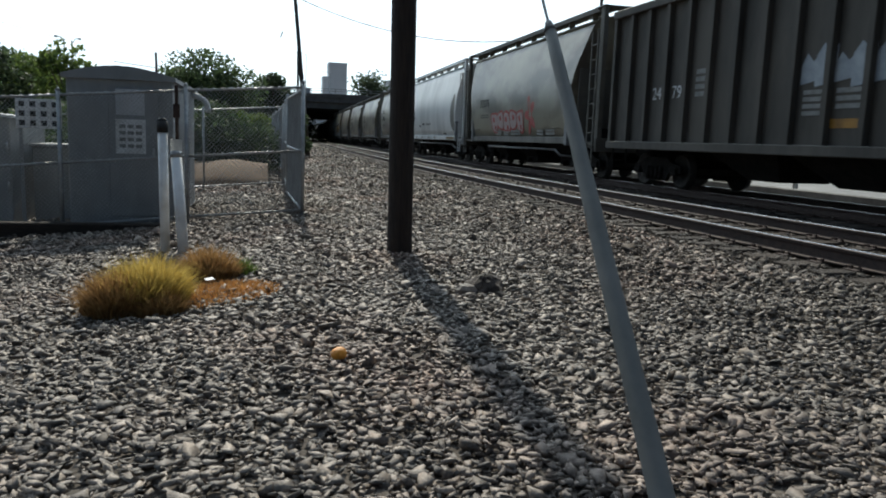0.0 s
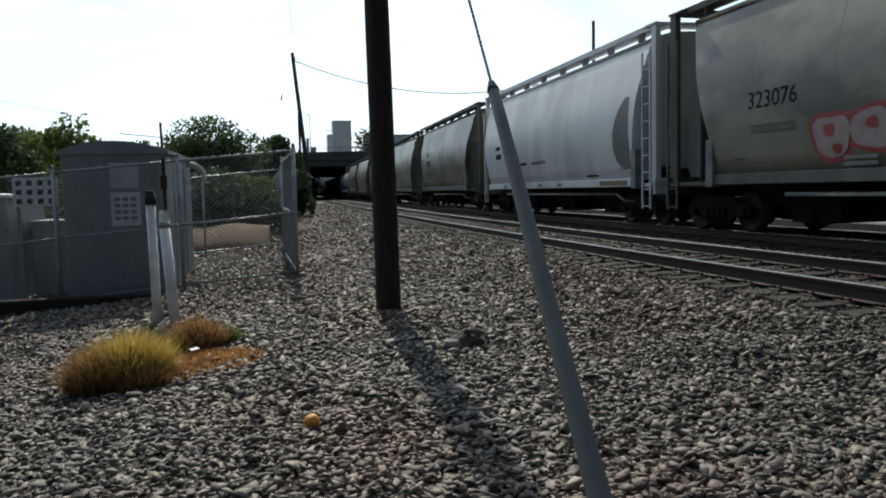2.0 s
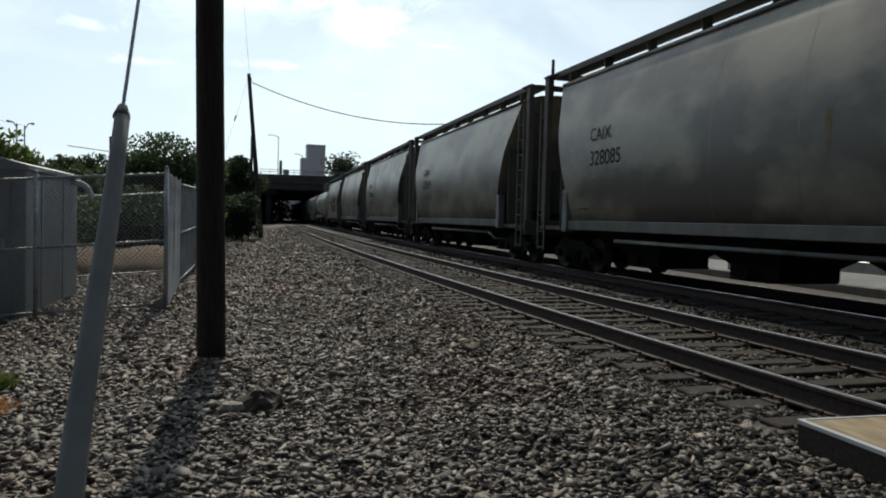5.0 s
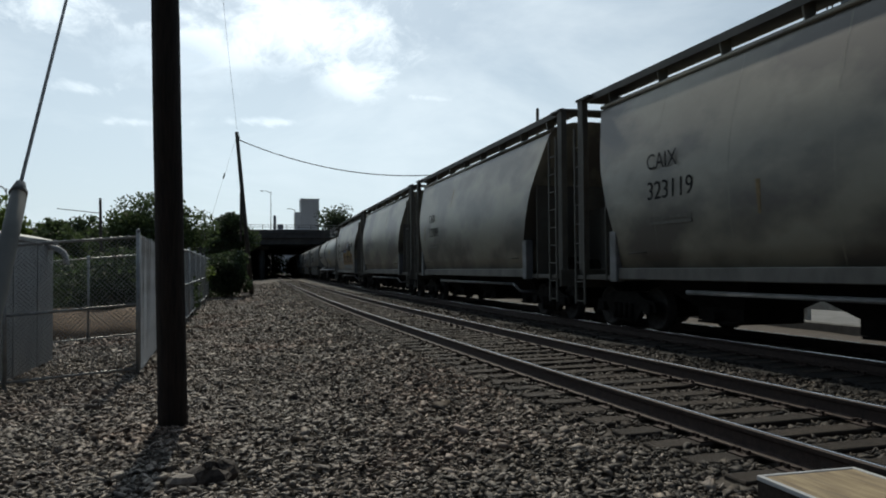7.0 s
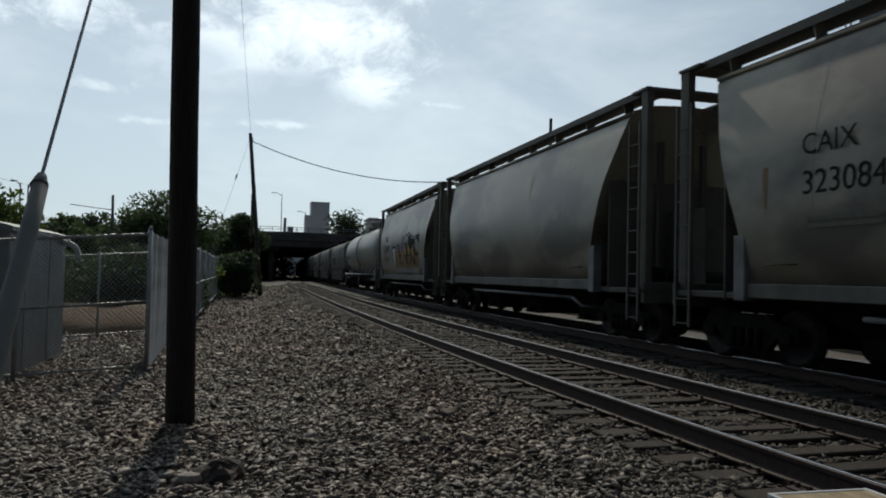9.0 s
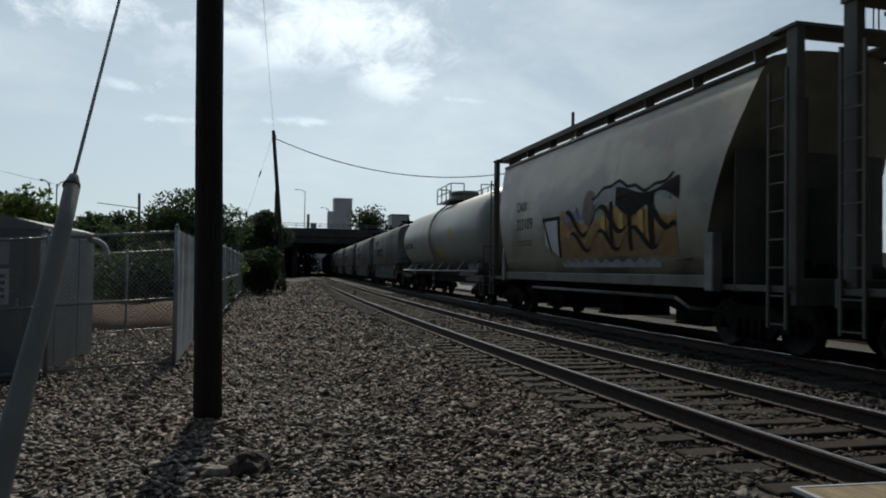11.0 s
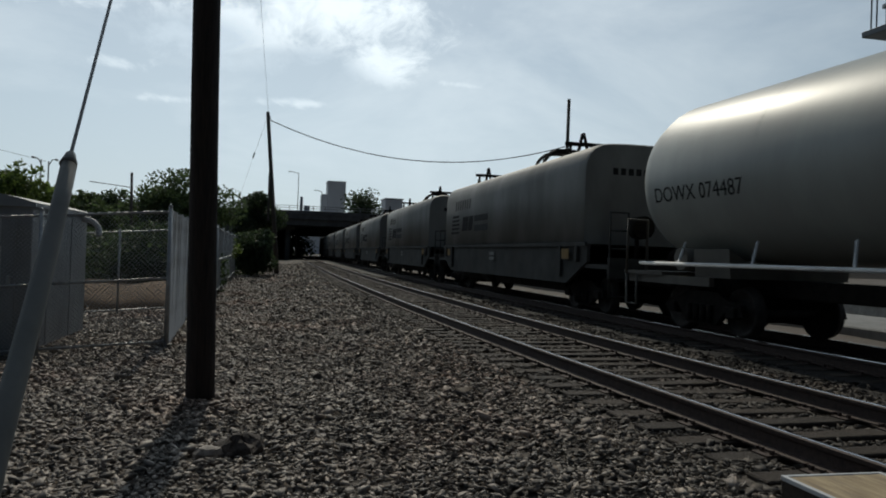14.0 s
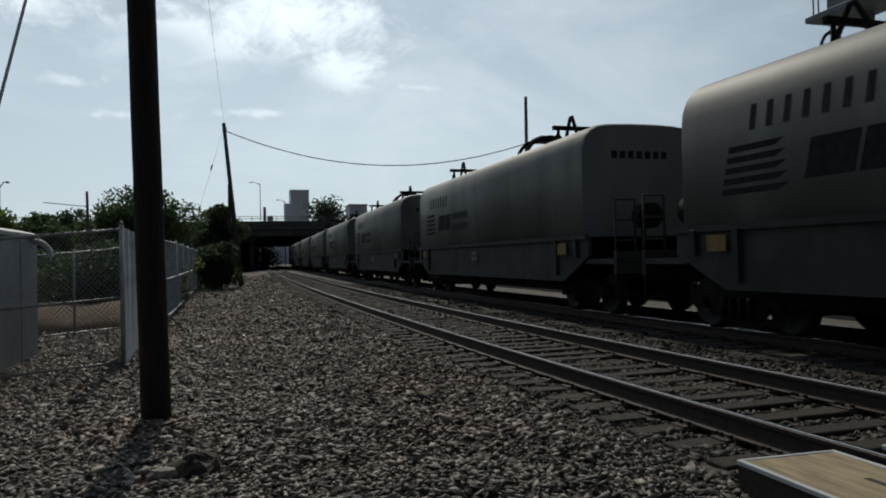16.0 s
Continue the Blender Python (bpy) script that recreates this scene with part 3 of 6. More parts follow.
def car_pose(s, half):
    a, b = on_line(s - half, FAR_OFF), on_line(s + half, FAR_OFF)
    return pose((a[0] + b[0]) / 2, (a[1] + b[1]) / 2, RAIL_Z, 0, 0, math.degrees(math.atan2(-(b[0] - a[0]), b[1] - a[1])))


def wheel_meshes():
    bm = bmesh.new()
    for sx in (-1, 1):
        rings = []
        for x, r in ((0.66, 0.08), (0.66, 0.30), (0.645, 0.37), (0.64, 0.45), (0.67, 0.45), (0.68, 0.422), (0.785, 0.415), (0.785, 0.36), (0.75, 0.31), (0.76, 0.16), (0.80, 0.13), (0.80, 0.05)):
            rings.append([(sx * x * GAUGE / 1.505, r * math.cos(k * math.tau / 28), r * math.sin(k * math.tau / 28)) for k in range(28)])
        bm_loft(bm, rings)
    bm_tube(bm, (-0.95, 0, 0), (0.95, 0, 0), 0.075, n=10)
    for sx in (-1, 1):
        for k in range(3):
            a = k * math.tau / 3
            c = Vector((sx * 0.985, 0.045 * math.cos(a), 0.045 * math.sin(a)))
            bm_tube(bm, c - Vector((sx * 0.05, 0, 0)), c, 0.014, n=6)
    return mesh_of("wheelset", bm, WHEEL)


WHEELSET = wheel_meshes()


def frame_mesh():
    bm = bmesh.new()
    out = [(-1.15, 0.36), (-1.08, 0.56), (-0.78, 0.60), (-0.45, 0.74), (0.45, 0.74), (0.78, 0.60), (1.08, 0.56), (1.15, 0.36), (0.98, 0.36), (0.9, 0.46),
           (0.72, 0.46), (0.42, 0.16), (-0.42, 0.16), (-0.72, 0.46), (-0.9, 0.46), (-0.98, 0.36)]
    bm_prism(bm, out, -0.06, 0.06)
    for y in (-0.3, -0.1, 0.1, 0.3):
        bm_tube(bm, (-0.09, y, 0.2), (-0.09, y, 0.52), 0.055, n=8)
    for y in (-0.88, 0.88):
        bm_box(bm, -0.12, 0.06, y - 0.13, y + 0.13, 0.32, 0.52, 0.02)
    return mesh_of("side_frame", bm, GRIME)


SIDE_FRAME = frame_mesh()
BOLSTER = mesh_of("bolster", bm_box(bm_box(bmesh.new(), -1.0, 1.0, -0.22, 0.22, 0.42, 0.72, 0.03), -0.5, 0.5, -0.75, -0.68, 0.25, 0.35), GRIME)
SPIN = []      # (wheelset, distance from the car's middle)


def add_truck(car, y):
    tr = part("truck", BOLSTER, None, car, "black cast steel truck", at=pose(0, y, 0))
    for sx in (-1, 1):
        part("side_frame", SIDE_FRAME, None, tr, at=pose(sx * 1.0, 0, 0, 0, 0, 0 if sx < 0 else 180))
    for dy in (-0.88, 0.88):
        SPIN.append(part("wheelset", WHEELSET, None, tr, "worn steel wheels on an axle", at=pose(0, dy, 0.42)))
    return tr


def add_coupler(car, y):
    d = 1 if y > 0 else -1
    bm = bmesh.new()
    bm_box(bm, -0.11, 0.11, min(y, y + d * 0.42), max(y, y + d * 0.42), 0.74, 0.96, 0.02)
    bm_box(bm, -0.2, 0.2, min(y + d * 0.30, y + d * 0.52), max(y + d * 0.30, y + d * 0.52), 0.7, 1.0, 0.04)
    bm_pipe(bm, [(0.35, y, 0.7), (0.36, y + d * 0.2, 0.45), (0.2, y + d * 0.45, 0.38)], 0.025)
    part("coupler", bm, GRIME, car, "black knuckle coupler with hose")


def side_words(car, words, size, x, y, z, mat):
    """Lettering on the side that faces -x, starting at y and running towards -y."""
    me = text_mesh(words, size)
    me.materials.append(mat)
    ob = part("lettering", me, None, car, "painted lettering")
    ob.matrix_basis = Matrix(((0, 0, -1, x), (-1, 0, 0, y), (0, 1, 0, z), (0, 0, 0, 1)))
    return ob


def side_bars(car, x, y0, y1, z0, z1, mat, name="marking", label="painted stencil marking too small to read", bars=1):
    bm = bmesh.new()
    h = (z1 - z0) / (bars * 1.6 - 0.6)
    for k in range(bars):
        bm_box(bm, x - 0.004, x, min(y0, y1), max(y0, y1), z0 + k * h * 1.6, z0 + k * h * 1.6 + h)
    return part(name, bm, mat, car, label)


HOPPER_SECTION = [(1.43, 1.18), (1.52, 1.55), (1.585, 2.0), (1.61, 2.45), (1.60, 2.85), (1.57, 3.2), (1.51, 3.52), (1.43, 3.84), (1.34, 4.20), (1.26, 4.50), (1.13, 4.71), (0.7, 4.82), (0.2, 4.85)]


def hopper_x(z):
    return float(np.interp(z, [p[1] for p in HOPPER_SECTION], [p[0] for p in HOPPER_SECTION]))


def build_hopper(label, body_mat, half=5.5, top=6.7):
    frame_mat = HOPPER_WHITE if body_mat is HOPPER_WHITE else HOPPER_FRAME
    car = thing("hopper_car", label, "freight car", group="cars of the train")
    sec = HOPPER_SECTION + [(-x, z) for x, z in HOPPER_SECTION[::-1]]
    zs = [1.18, 1.9, 4.85]

    def reach(z):
        return float(np.interp(z, zs, [half, half + 0.05, top]))
    bm = bmesh.new()
    rings = [[(x, v * reach(z), z) for x, z in sec] for v in (-1, -0.75, -0.5, -0.25, 0, 0.25, 0.5, 0.75, 1)]
    bm_loft(bm, rings)
    for f in bm.faces:
        if len(f.verts) > 4:
            f.smooth = False
    for e in bm.edges:
        if any(len(f.verts) > 4 for f in e.link_faces):
            e.smooth = False
    part("body", bm, body_mat, car)
    for sx in (-1, 1):
        bm = bmesh.new()
        bm_box(bm, min(sx * 1.40, sx * 1.53), max(sx * 1.40, sx * 1.53), -half, half, 1.0, 1.22, 0.015)
        part("side_sill", bm, body_mat if body_mat is HOPPER_WHITE else HOPPER_SILL, car)
        for y in (-half - 0.1, half + 0.1):
            bm = bmesh.new()
            bm_box(bm, min(sx * 1.38, sx * 1.58), max(sx * 1.38, sx * 1.58), y - 0.13, y + 0.13, 0.95, 1.95, 0.02)
            part("bolster_post", bm, FITTING, car)
        bm = bmesh.new()
        bm_tube(bm, (sx * 1.35, -half + 1.3, 0.8), (sx * 1.35, half - 2.0, 0.8), 0.04, n=8)
        bm_pipe(bm, [(sx * 1.35, -half + 1.3, 0.8), (sx * 1.3, -half + 0.9, 0.62), (sx * 0.8, -half + 0.7, 0.6)], 0.04)
        part("air_pipe", bm, FITTING, car, "long horizontal side pipe")
    for y in (-4.1, -2.05, 0.0, 2.05, 4.1):
        for sx in (-1, 1):
            bm = bm_loft(bmesh.new(), [[(sx * (x + 0.0015), y + u, z) for u in (-0.007, 0.007)] for x, z in HOPPER_SECTION[:-2]], closed=False, caps=False)
            part("weld_seam", bm, body_mat, car)
    for k, y in enumerate((-3.6, 0.0, 3.6)):
        bm = bmesh.new()
        rings = [[(sx * w, y + sy * l, z) for sx, sy in ((-1, -1), (1, -1), (1, 1), (-1, 1))] for w, l, z in ((1.35, 1.7, 1.18), (0.62, 0.62, 0.5), (0.62, 0.62, 0.28))]
        bm_loft(bm, rings, smooth=False)
        bm_tube(bm, (-0.8, y, 0.36), (0.8, y, 0.36), 0.1, n=8)
        bm_box(bm, -0.72, 0.72, y - 0.5, y + 0.5, 0.24, 0.28)
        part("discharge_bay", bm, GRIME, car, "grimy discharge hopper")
    bm = bm_box(bmesh.new(), -0.33, 0.33, -7.5, 7.5, 0.72, 1.05, 0.02)
    part("centre_sill", bm, GRIME, car)
    for d in (-1, 1):
        bm = bmesh.new()
        bm_box(bm, -1.42, 1.42, min(d * (half - 0.1), d * 7.55), max(d * (half - 0.1), d * 7.55), 0.98, 1.08, 0.01)
        bm_box(bm, -1.42, 1.42, min(d * 7.43, d * 7.55), max(d * 7.43, d * 7.55), 0.80, 1.2, 0.01)
        part("end_platform", bm, frame_mat, car)
        part("stub_web", bm_box(bmesh.new(), -0.02, 0.02, min(d * 6.15, d * 7.42), max(d * 6.15, d * 7.42), 1.09, 2.7, 0.005), frame_mat, car)
        # Dark plate added across the open end frame to block sky between cars.
        part("end_plate", bm_box(bmesh.new(), -1.44, 1.44, min(d * 6.1, d * 6.14), max(d * 6.1, d * 6.14), 0.95, 3.3, 0.01), HOPPER_FRAME, car)
        for sx in (-1, 1):
            bm = bm_box(bmesh.new(), sx * 1.28 - 0.07, sx * 1.28 + 0.07, d * 7.36 - 0.12, d * 7.36 + 0.12, 1.08, 4.92, 0.01)
            part("corner_post", bm, frame_mat, car)
            bm = bm_box(bmesh.new(), sx * 0.5 - 0.06, sx * 0.5 + 0.06, d * 6.55 - 0.06, d * 6.55 + 0.06, 1.05, 4.1, 0.01)
            part("end_brace", bm, frame_mat, car)
            bm = bmesh.new()
            for y in (7.0, 7.4):
                bm_box(bm, sx * 1.46 - 0.02, sx * 1.46 + 0.02, min(d * y - 0.025, d * y + 0.025), max(d * y - 0.025, d * y + 0.025), 0.45, 4.3)
            lad = part("ladder", bm, frame_mat, car)
            for z in np.arange(0.5, 4.2, 0.42):
                part("rung", bm_box(bmesh.new(), sx * 1.46 - 0.012, sx * 1.46 + 0.012, min(d * 7.0, d * 7.4), max(d * 7.0, d * 7.4), z, z + 0.025), frame_mat, lad)
            part("grab_iron", bm_pipe(bmesh.new(), [(sx * hopper_x(1.5), d * (half - 0.5), 1.5), (sx * (hopper_x(1.5) + 0.08), d * (half - 0.5), 1.5), (sx * (hopper_x(1.5) + 0.08), d * (half - 1.0), 1.5), (sx * hopper_x(1.5), d * (half - 1.0), 1.5)], 0.014, 6), frame_mat, car)
        bm = bmesh.new()
        bm_tube(bm, (0.9, d * 6.6, 1.25), (-0.2, d * 6.6, 1.25), 0.2, n=12)
        bm_box(bm, -0.9, -0.5, min(d * 6.4, d * 6.8), max(d * 6.4, d * 6.8), 1.05, 1.5, 0.02)
        part("brake_gear", bm, GRIME, car)
        add_coupler(car, d * 7.5)
        add_truck(car, d * 6.05)
        bm = bm_box(bmesh.new(), -1.38, 1.38, min(d * 6.9, d * 7.5), max(d * 6.9, d * 7.5), 4.92, 4.97)
        part("roof_end_walk", bm, frame_mat, car)
    for sx in (-1, 1):
        bm = bmesh.new()
        bm_box(bm, sx * 0.98 - 0.27, sx * 0.98 + 0.27, -7.4, 7.4, 4.93, 4.97)
        bm_box(bm, sx * 1.25 - 0.012, sx * 1.25 + 0.012, -7.4, 7.4, 4.87, 5.01)
        part("roof_rim", bm_tube(bmesh.new(), (sx * 1.215, -top + 0.1, 4.62), (sx * 1.215, top - 0.1, 4.62), 0.045, n=8), body_mat, car)
        part("running_board", bm, frame_mat, car, "grated roof walkway")
        for y in np.arange(-6.3, 6.4, 1.8):
            part("walkway_bracket", bm_loft(bmesh.new(), [[(sx * x, yy, z) for x, z in ((1.0, 4.7), (1.18, 4.60), (1.24, 4.93), (1.0, 4.93))] for yy in (y - 0.012, y + 0.012)], smooth=False), body_mat, car)
    for y in (-5.2, -3.1, -1.0, 1.0, 3.1, 5.2):
        bm = bm_tube(bmesh.new(), (0, y, 4.6), (0, y, 4.90), 0.4, 0.34, n=16)
        part("hatch", bm, body_mat, car)
    return car


def build_tank():
    car = thing("tank_car", "grey tank car with yellow patches and railed top platform", "freight car", group="cars of the train")
    R, zc, hl = 1.57, 2.83, 8.2
    bm = bmesh.new()
    rings = []
    prof = [(-hl - 0.90, 0.05), (-hl - 0.86, 0.5), (-hl - 0.74, 0.95), (-hl - 0.50, 1.30), (-hl - 0.20, 1.49), (-hl + 0.12, R), (-hl / 2, R), (0, R), (hl / 2, R), (hl - 0.25, R), (hl + 0.08, 1.47), (hl + 0.35, 1.29), (hl + 0.57, 0.95), (hl + 0.68, 0.5), (hl + 0.72, 0.05)]
    for y, r in prof:
        rings.append([(r * math.cos(k * math.tau / 48), y, zc + r * math.sin(k * math.tau / 48)) for k in range(48)])
    bm_loft(bm, rings)
    part("tank", bm, TANK, car)
    for y in (-5.0, -1.9, 1.9, 5.0):
        bm = bmesh.new()
        rings = [[((R + 0.002) * math.cos(k * math.tau / 48), yy, zc + (R + 0.002) * math.sin(k * math.tau / 48)) for k in range(48)] for yy in (y - 0.012, y + 0.012)]
        bm_loft(bm, rings, caps=False)
        part("weld_band", bm, TANK, car)
    bm = bm_box(bmesh.new(), -0.3, 0.3, -8.9, 8.9, 0.7, 1.0, 0.02)
    part("centre_sill", bm, GRIME, car)
    # platform and valve housing on top
    bm = bmesh.new()
    bm_box(bm, -1.0, 1.0, -1.5, 1.5, zc + R + 0.02, zc + R + 0.07)
    part("top_platform", bm, LAMP_STEEL, car)
    bm = bmesh.new()
    bm_tube(bm, (0, 0, zc + R - 0.1), (0, 0, zc + R + 0.42), 0.52, 0.66, n=20)
    bm_tube(bm, (0, 0, zc + R + 0.42), (0, 0, zc + R + 0.54), 0.72, 0.66, n=20)
    part("valve_housing", bm, TANK, car)
    for sx in (-1, 1):
        bm = bmesh.new()
        h = zc + R
        for z in (0.4, 0.76):
            bm_pipe(bm, [(sx * 1.0, -1.5, h + z), (sx * 1.0, 1.5, h + z)], 0.025)
        for y in (-1.5, -0.5, 0.5, 1.5):
            bm_tube(bm, (sx * 1.0, y, h), (sx * 1.0, y, h + 0.76), 0.025, n=6)
        for y in (-1.5, 1.5):
            bm_tube(bm, (sx * 1.0, y, h + 0.76), (sx * 0.4, y, h + 0.76), 0.025, n=6)
            bm_tube(bm, (sx * 0.4, y, h + 0.76), (sx * 0.4, y, h), 0.025, n=6)
        part("platform_railing", bm, LAMP_STEEL, car)
        bm = bmesh.new()
        for y in (-0.19, 0.19):
            pts = [(sx * (R + 0.1) * math.cos(a), y, zc + (R + 0.1) * math.sin(a)) for a in np.linspace(radians(78), radians(-35), 14)] + [(sx * 1.45, y, 0.45)]
            bm_pipe(bm, pts, 0.028)
        lad = part("ladder", bm, LAMP_STEEL, car)
        for a in np.linspace(radians(70), radians(-30), 11):
            part("rung", bm_tube(bmesh.new(), (sx * (R + 0.1) * math.cos(a), -0.19, zc + (R + 0.1) * math.sin(a)), (sx * (R + 0.1) * math.cos(a), 0.19, zc + (R + 0.1) * math.sin(a)), 0.018, n=6), LAMP_STEEL, lad)
        for z in (0.5, 0.85, 1.2):
            part("rung", bm_tube(bmesh.new(), (sx * 1.45, -0.19, z), (sx * 1.45, 0.19, z), 0.018, n=6), LAMP_STEEL, lad)
        bm = bmesh.new()
        bm_tube(bm, (sx * 1.5, -8.3, 1.22), (sx * 1.5, 8.3, 1.22), 0.035, n=8)
        for y in np.arange(-7.0, 7.1, 2.0):
            bm_tube(bm, (sx * 1.5, y, 1.22), (sx * 1.12, y + 0.35, 1.62), 0.025, n=6)
        part("side_handrail", bm, CABINET_LIGHT, car, "pale running handrail along the tank")
    for d in (-1, 1):
        bm = bmesh.new()
        bm_box(bm, -1.45, 1.45, min(d * 7.6, d * 9.0), max(d * 7.6, d * 9.0), 1.0, 1.07)
        for sx in (-1, 1):
            bm_box(bm, sx * 1.35 - 0.05, sx * 1.35 + 0.05, min(d * 6.2, d * 8.9), max(d * 6.2, d * 8.9), 0.85, 1.0)
            bm_pipe(bm, [(sx * 1.45, d * 8.9, 1.0), (sx * 1.45, d * 8.9, 2.1), (sx * 1.0, d * 8.9, 2.1), (sx * 1.0, d * 8.9, 1.0)], 0.03)
            bm_pipe(bm, [(sx * 1.45, d * 8.9, 1.0), (sx * 1.45, d * 8.9, 0.4), (sx * 1.45, d * 8.5, 0.4), (sx * 1.45, d * 8.5, 1.0)], 0.025)
        part("end_platform", bm, HOPPER_FRAME, car)
        bm = bmesh.new()
        bm_loft(bm, [[(x, d * y, z) for x, z in ((-1.25, 1.5), (-0.9, 1.3), (0.9, 1.3), (1.25, 1.5), (1.2, 1.0), (-1.2, 1.0))] for y in (5.9, 6.9)], smooth=False)
        bm_tube(bm, (-1.25, d * 7.3, 1.32), (0.2, d * 7.3, 1.32), 0.22, n=12)
        part("tank_saddle", bm, HOPPER_FRAME, car)
        add_coupler(car, d * 8.9)
        add_truck(car, d * 6.9)
    return car


def arc_patch(car, y0, y1, a0, a1, mat, name, label):
    """A painted patch on the curved tank side that faces -x."""
    R, zc = 1.574, 2.83
    bm = bmesh.new()
    bm_loft(bm, [[(-R * math.cos(a), y, zc + R * math.sin(a)) for a in np.linspace(radians(a0), radians(a1), 6)] for y in (y0, y1)], closed=False, caps=False)
    return part(name, bm, mat, car, label)


def build_coil():
    car = thing("coil_car", "dull grey coil car with rounded hood and lifting brackets", "freight car", group="cars of the train")
    hl = 6.9
    sec = [(1.46, 1.62), (1.46, 3.0), (1.46, 3.36), (1.435, 3.56), (1.36, 3.75), (1.23, 3.90), (1.05, 3.985), (0.8, 4.02), (0.3, 4.04)]
    ring = sec + [(-x, z) for x, z in sec[::-1]]
    bm = bmesh.new()
    bm_loft(bm, [[(x * k, y, 1.62 + (z - 1.62) * (0.985 if k < 1 else 1)) for x, z in ring] for y, k in ((-hl, 0.985), (-hl + 0.08, 1), (0, 1), (hl - 0.08, 1), (hl, 0.985))])
    for e in bm.edges:
        if any(len(f.verts) > 4 for f in e.link_faces):
            e.smooth = False
    part("hood", bm, COIL, car)
    for sx in (-1, 1):
        bm = bmesh.new()
        bm_prism(bm, [(-hl - 0.2, 1.62), (hl + 0.2, 1.62), (hl + 0.2, 1.2), (hl - 1.0, 0.66), (-hl + 1.0, 0.66), (-hl - 0.2, 1.2)], min(sx * 1.36, sx * 1.44), max(sx * 1.36, sx * 1.44))
        part("side_plate", bm, COIL_FRAME, car)
        for y in (-6.6, -5.6, 5.6, 6.6):
            bm = bm_box(bmesh.new(), min(sx * 1.44, sx * 1.52), max(sx * 1.44, sx * 1.52), y - 0.07, y + 0.07, 0.8 + (0.4 if abs(y) > 6 else 0), 1.6, 0.01)
            part("side_stake", bm, COIL_FRAME, car)
        bm = bm_box(bmesh.new(), min(sx * 1.44, sx * 1.5), max(sx * 1.44, sx * 1.5), -hl - 0.2, hl + 0.2, 1.56, 1.66)
        part("top_rail", bm, COIL_FRAME, car)
        for y in (-6.0, 6.0):
            side_bars(car, sx * 1.525 + (0.002 if sx > 0 else 0), y - 0.22, y + 0.22, 1.25, 1.5, PLACARD, "placard", "faded orange-yellow painted panel")
    for y in (-4.4, 4.4):
        part("lifting_beam", bm_box(bmesh.new(), -0.95, 0.95, y - 0.05, y + 0.05, 4.3, 4.4, 0.01), GRIME, car)
        for x in (-0.45,):
            part("lifting_frame", bm_pipe(bmesh.new(), [(x, y - 0.42, 3.96), (x, y - 0.05, 4.62), (x, y + 0.05, 4.62), (x, y + 0.42, 3.96)], 0.045, 8), GRIME, car)
        for x in (-0.8, 0.8):
            part("beam_leg", bm_tube(bmesh.new(), (x, y, 3.85), (x, y, 4.32), 0.04, n=8), GRIME, car)
            part("lifting_eye", bm_pipe(bmesh.new(), [(x, y + 0.05 + 0.16 * math.sin(a), 4.05 + 0.16 * math.cos(a)) for a in np.linspace(0, math.tau, 11)], 0.025, 6), GRIME, car)
    for y in (-2.2, -1.6):
        pts = [(0.75 * math.cos(a), y, 3.93 + 0.58 * math.sin(a)) for a in np.linspace(0.1, math.pi - 0.1, 11)]
        part("lifting_hoop", bm_pipe(bmesh.new(), pts, 0.05, 8), GRIME, car)
    part("hoop_pad", bm_box(bmesh.new(), -0.35, 0.35, -2.25, -1.55, 4.4, 4.54, 0.05), GRIME, car)
    for y in (-3.4, 0.0, 3.4):
        part("coil_trough", bm_loft(bmesh.new(), [[(a * w, y + b * 1.66, z) for a, b in ((-1, -1), (1, -1), (1, 1), (-1, 1))] for w, z in ((1.36, 1.2), (1.05, 0.42))], smooth=False), GRIME, car)
    part("air_reservoir", bm_tube(bmesh.new(), (-1.0, 1.0, 0.62), (-1.0, 2.4, 0.62), 0.2, n=12), GRIME, car)
    part("brake_rod", bm_tube(bmesh.new(), (-0.6, -4.5, 0.5), (-0.6, 4.5, 0.5), 0.03, n=6), GRIME, car)
    bm = bm_box(bmesh.new(), -0.4, 0.4, -8.2, 8.2, 0.7, 1.1, 0.02)
    part("centre_sill", bm, GRIME, car)
    for d in (-1, 1):
        bm = bmesh.new()
        bm_box(bm, -1.4, 1.4, min(d * hl, d * 8.2), max(d * hl, d * 8.2), 1.05, 1.15)
        bm_box(bm, -1.4, 1.4, min(d * 8.1, d * 8.2), max(d * 8.1, d * 8.2), 0.85, 1.3)
        for sx in (-1, 1):
            bm_pipe(bm, [(sx * 1.38, d * 8.15, 0.4), (sx * 1.38, d * 8.15, 2.3), (sx * 0.95, d * 8.15, 2.3), (sx * 0.95, d * 8.15, 1.1)], 0.028)
            for z in (0.45, 0.8, 1.5, 1.9):
                bm_tube(bm, (sx * 1.38, d * 8.15, z), (sx * 0.95, d * 8.15, z), 0.02, n=6)
        part("end_platform", bm, COIL_FRAME, car)
        bm = bmesh.new()
        part("brake_cylinder", bm_tube(bmesh.new(), (0.6, d * 7.6, 1.3), (0.6, d * 8.0, 1.3), 0.28, n=14), GRIME, car)
        bm_tube(bm, (-0.5, d * 7.7, 1.15), (-0.5, d * 7.7, 2.0), 0.05, n=8)
        bm_tube(bm, (-0.5, d * 7.68, 2.0), (-0.5, d * 8.03, 2.0), 0.26, n=16)
        part("hand_brake", bm, GRIME, car)
        bm = bmesh.new()
        for k in range(7):
            bm_box(bm, -0.75 + k * 0.2, -0.62 + k * 0.2, min(d * hl, d * (hl + 0.008)), max(d * hl, d * (hl + 0.008)), 3.28, 3.44)
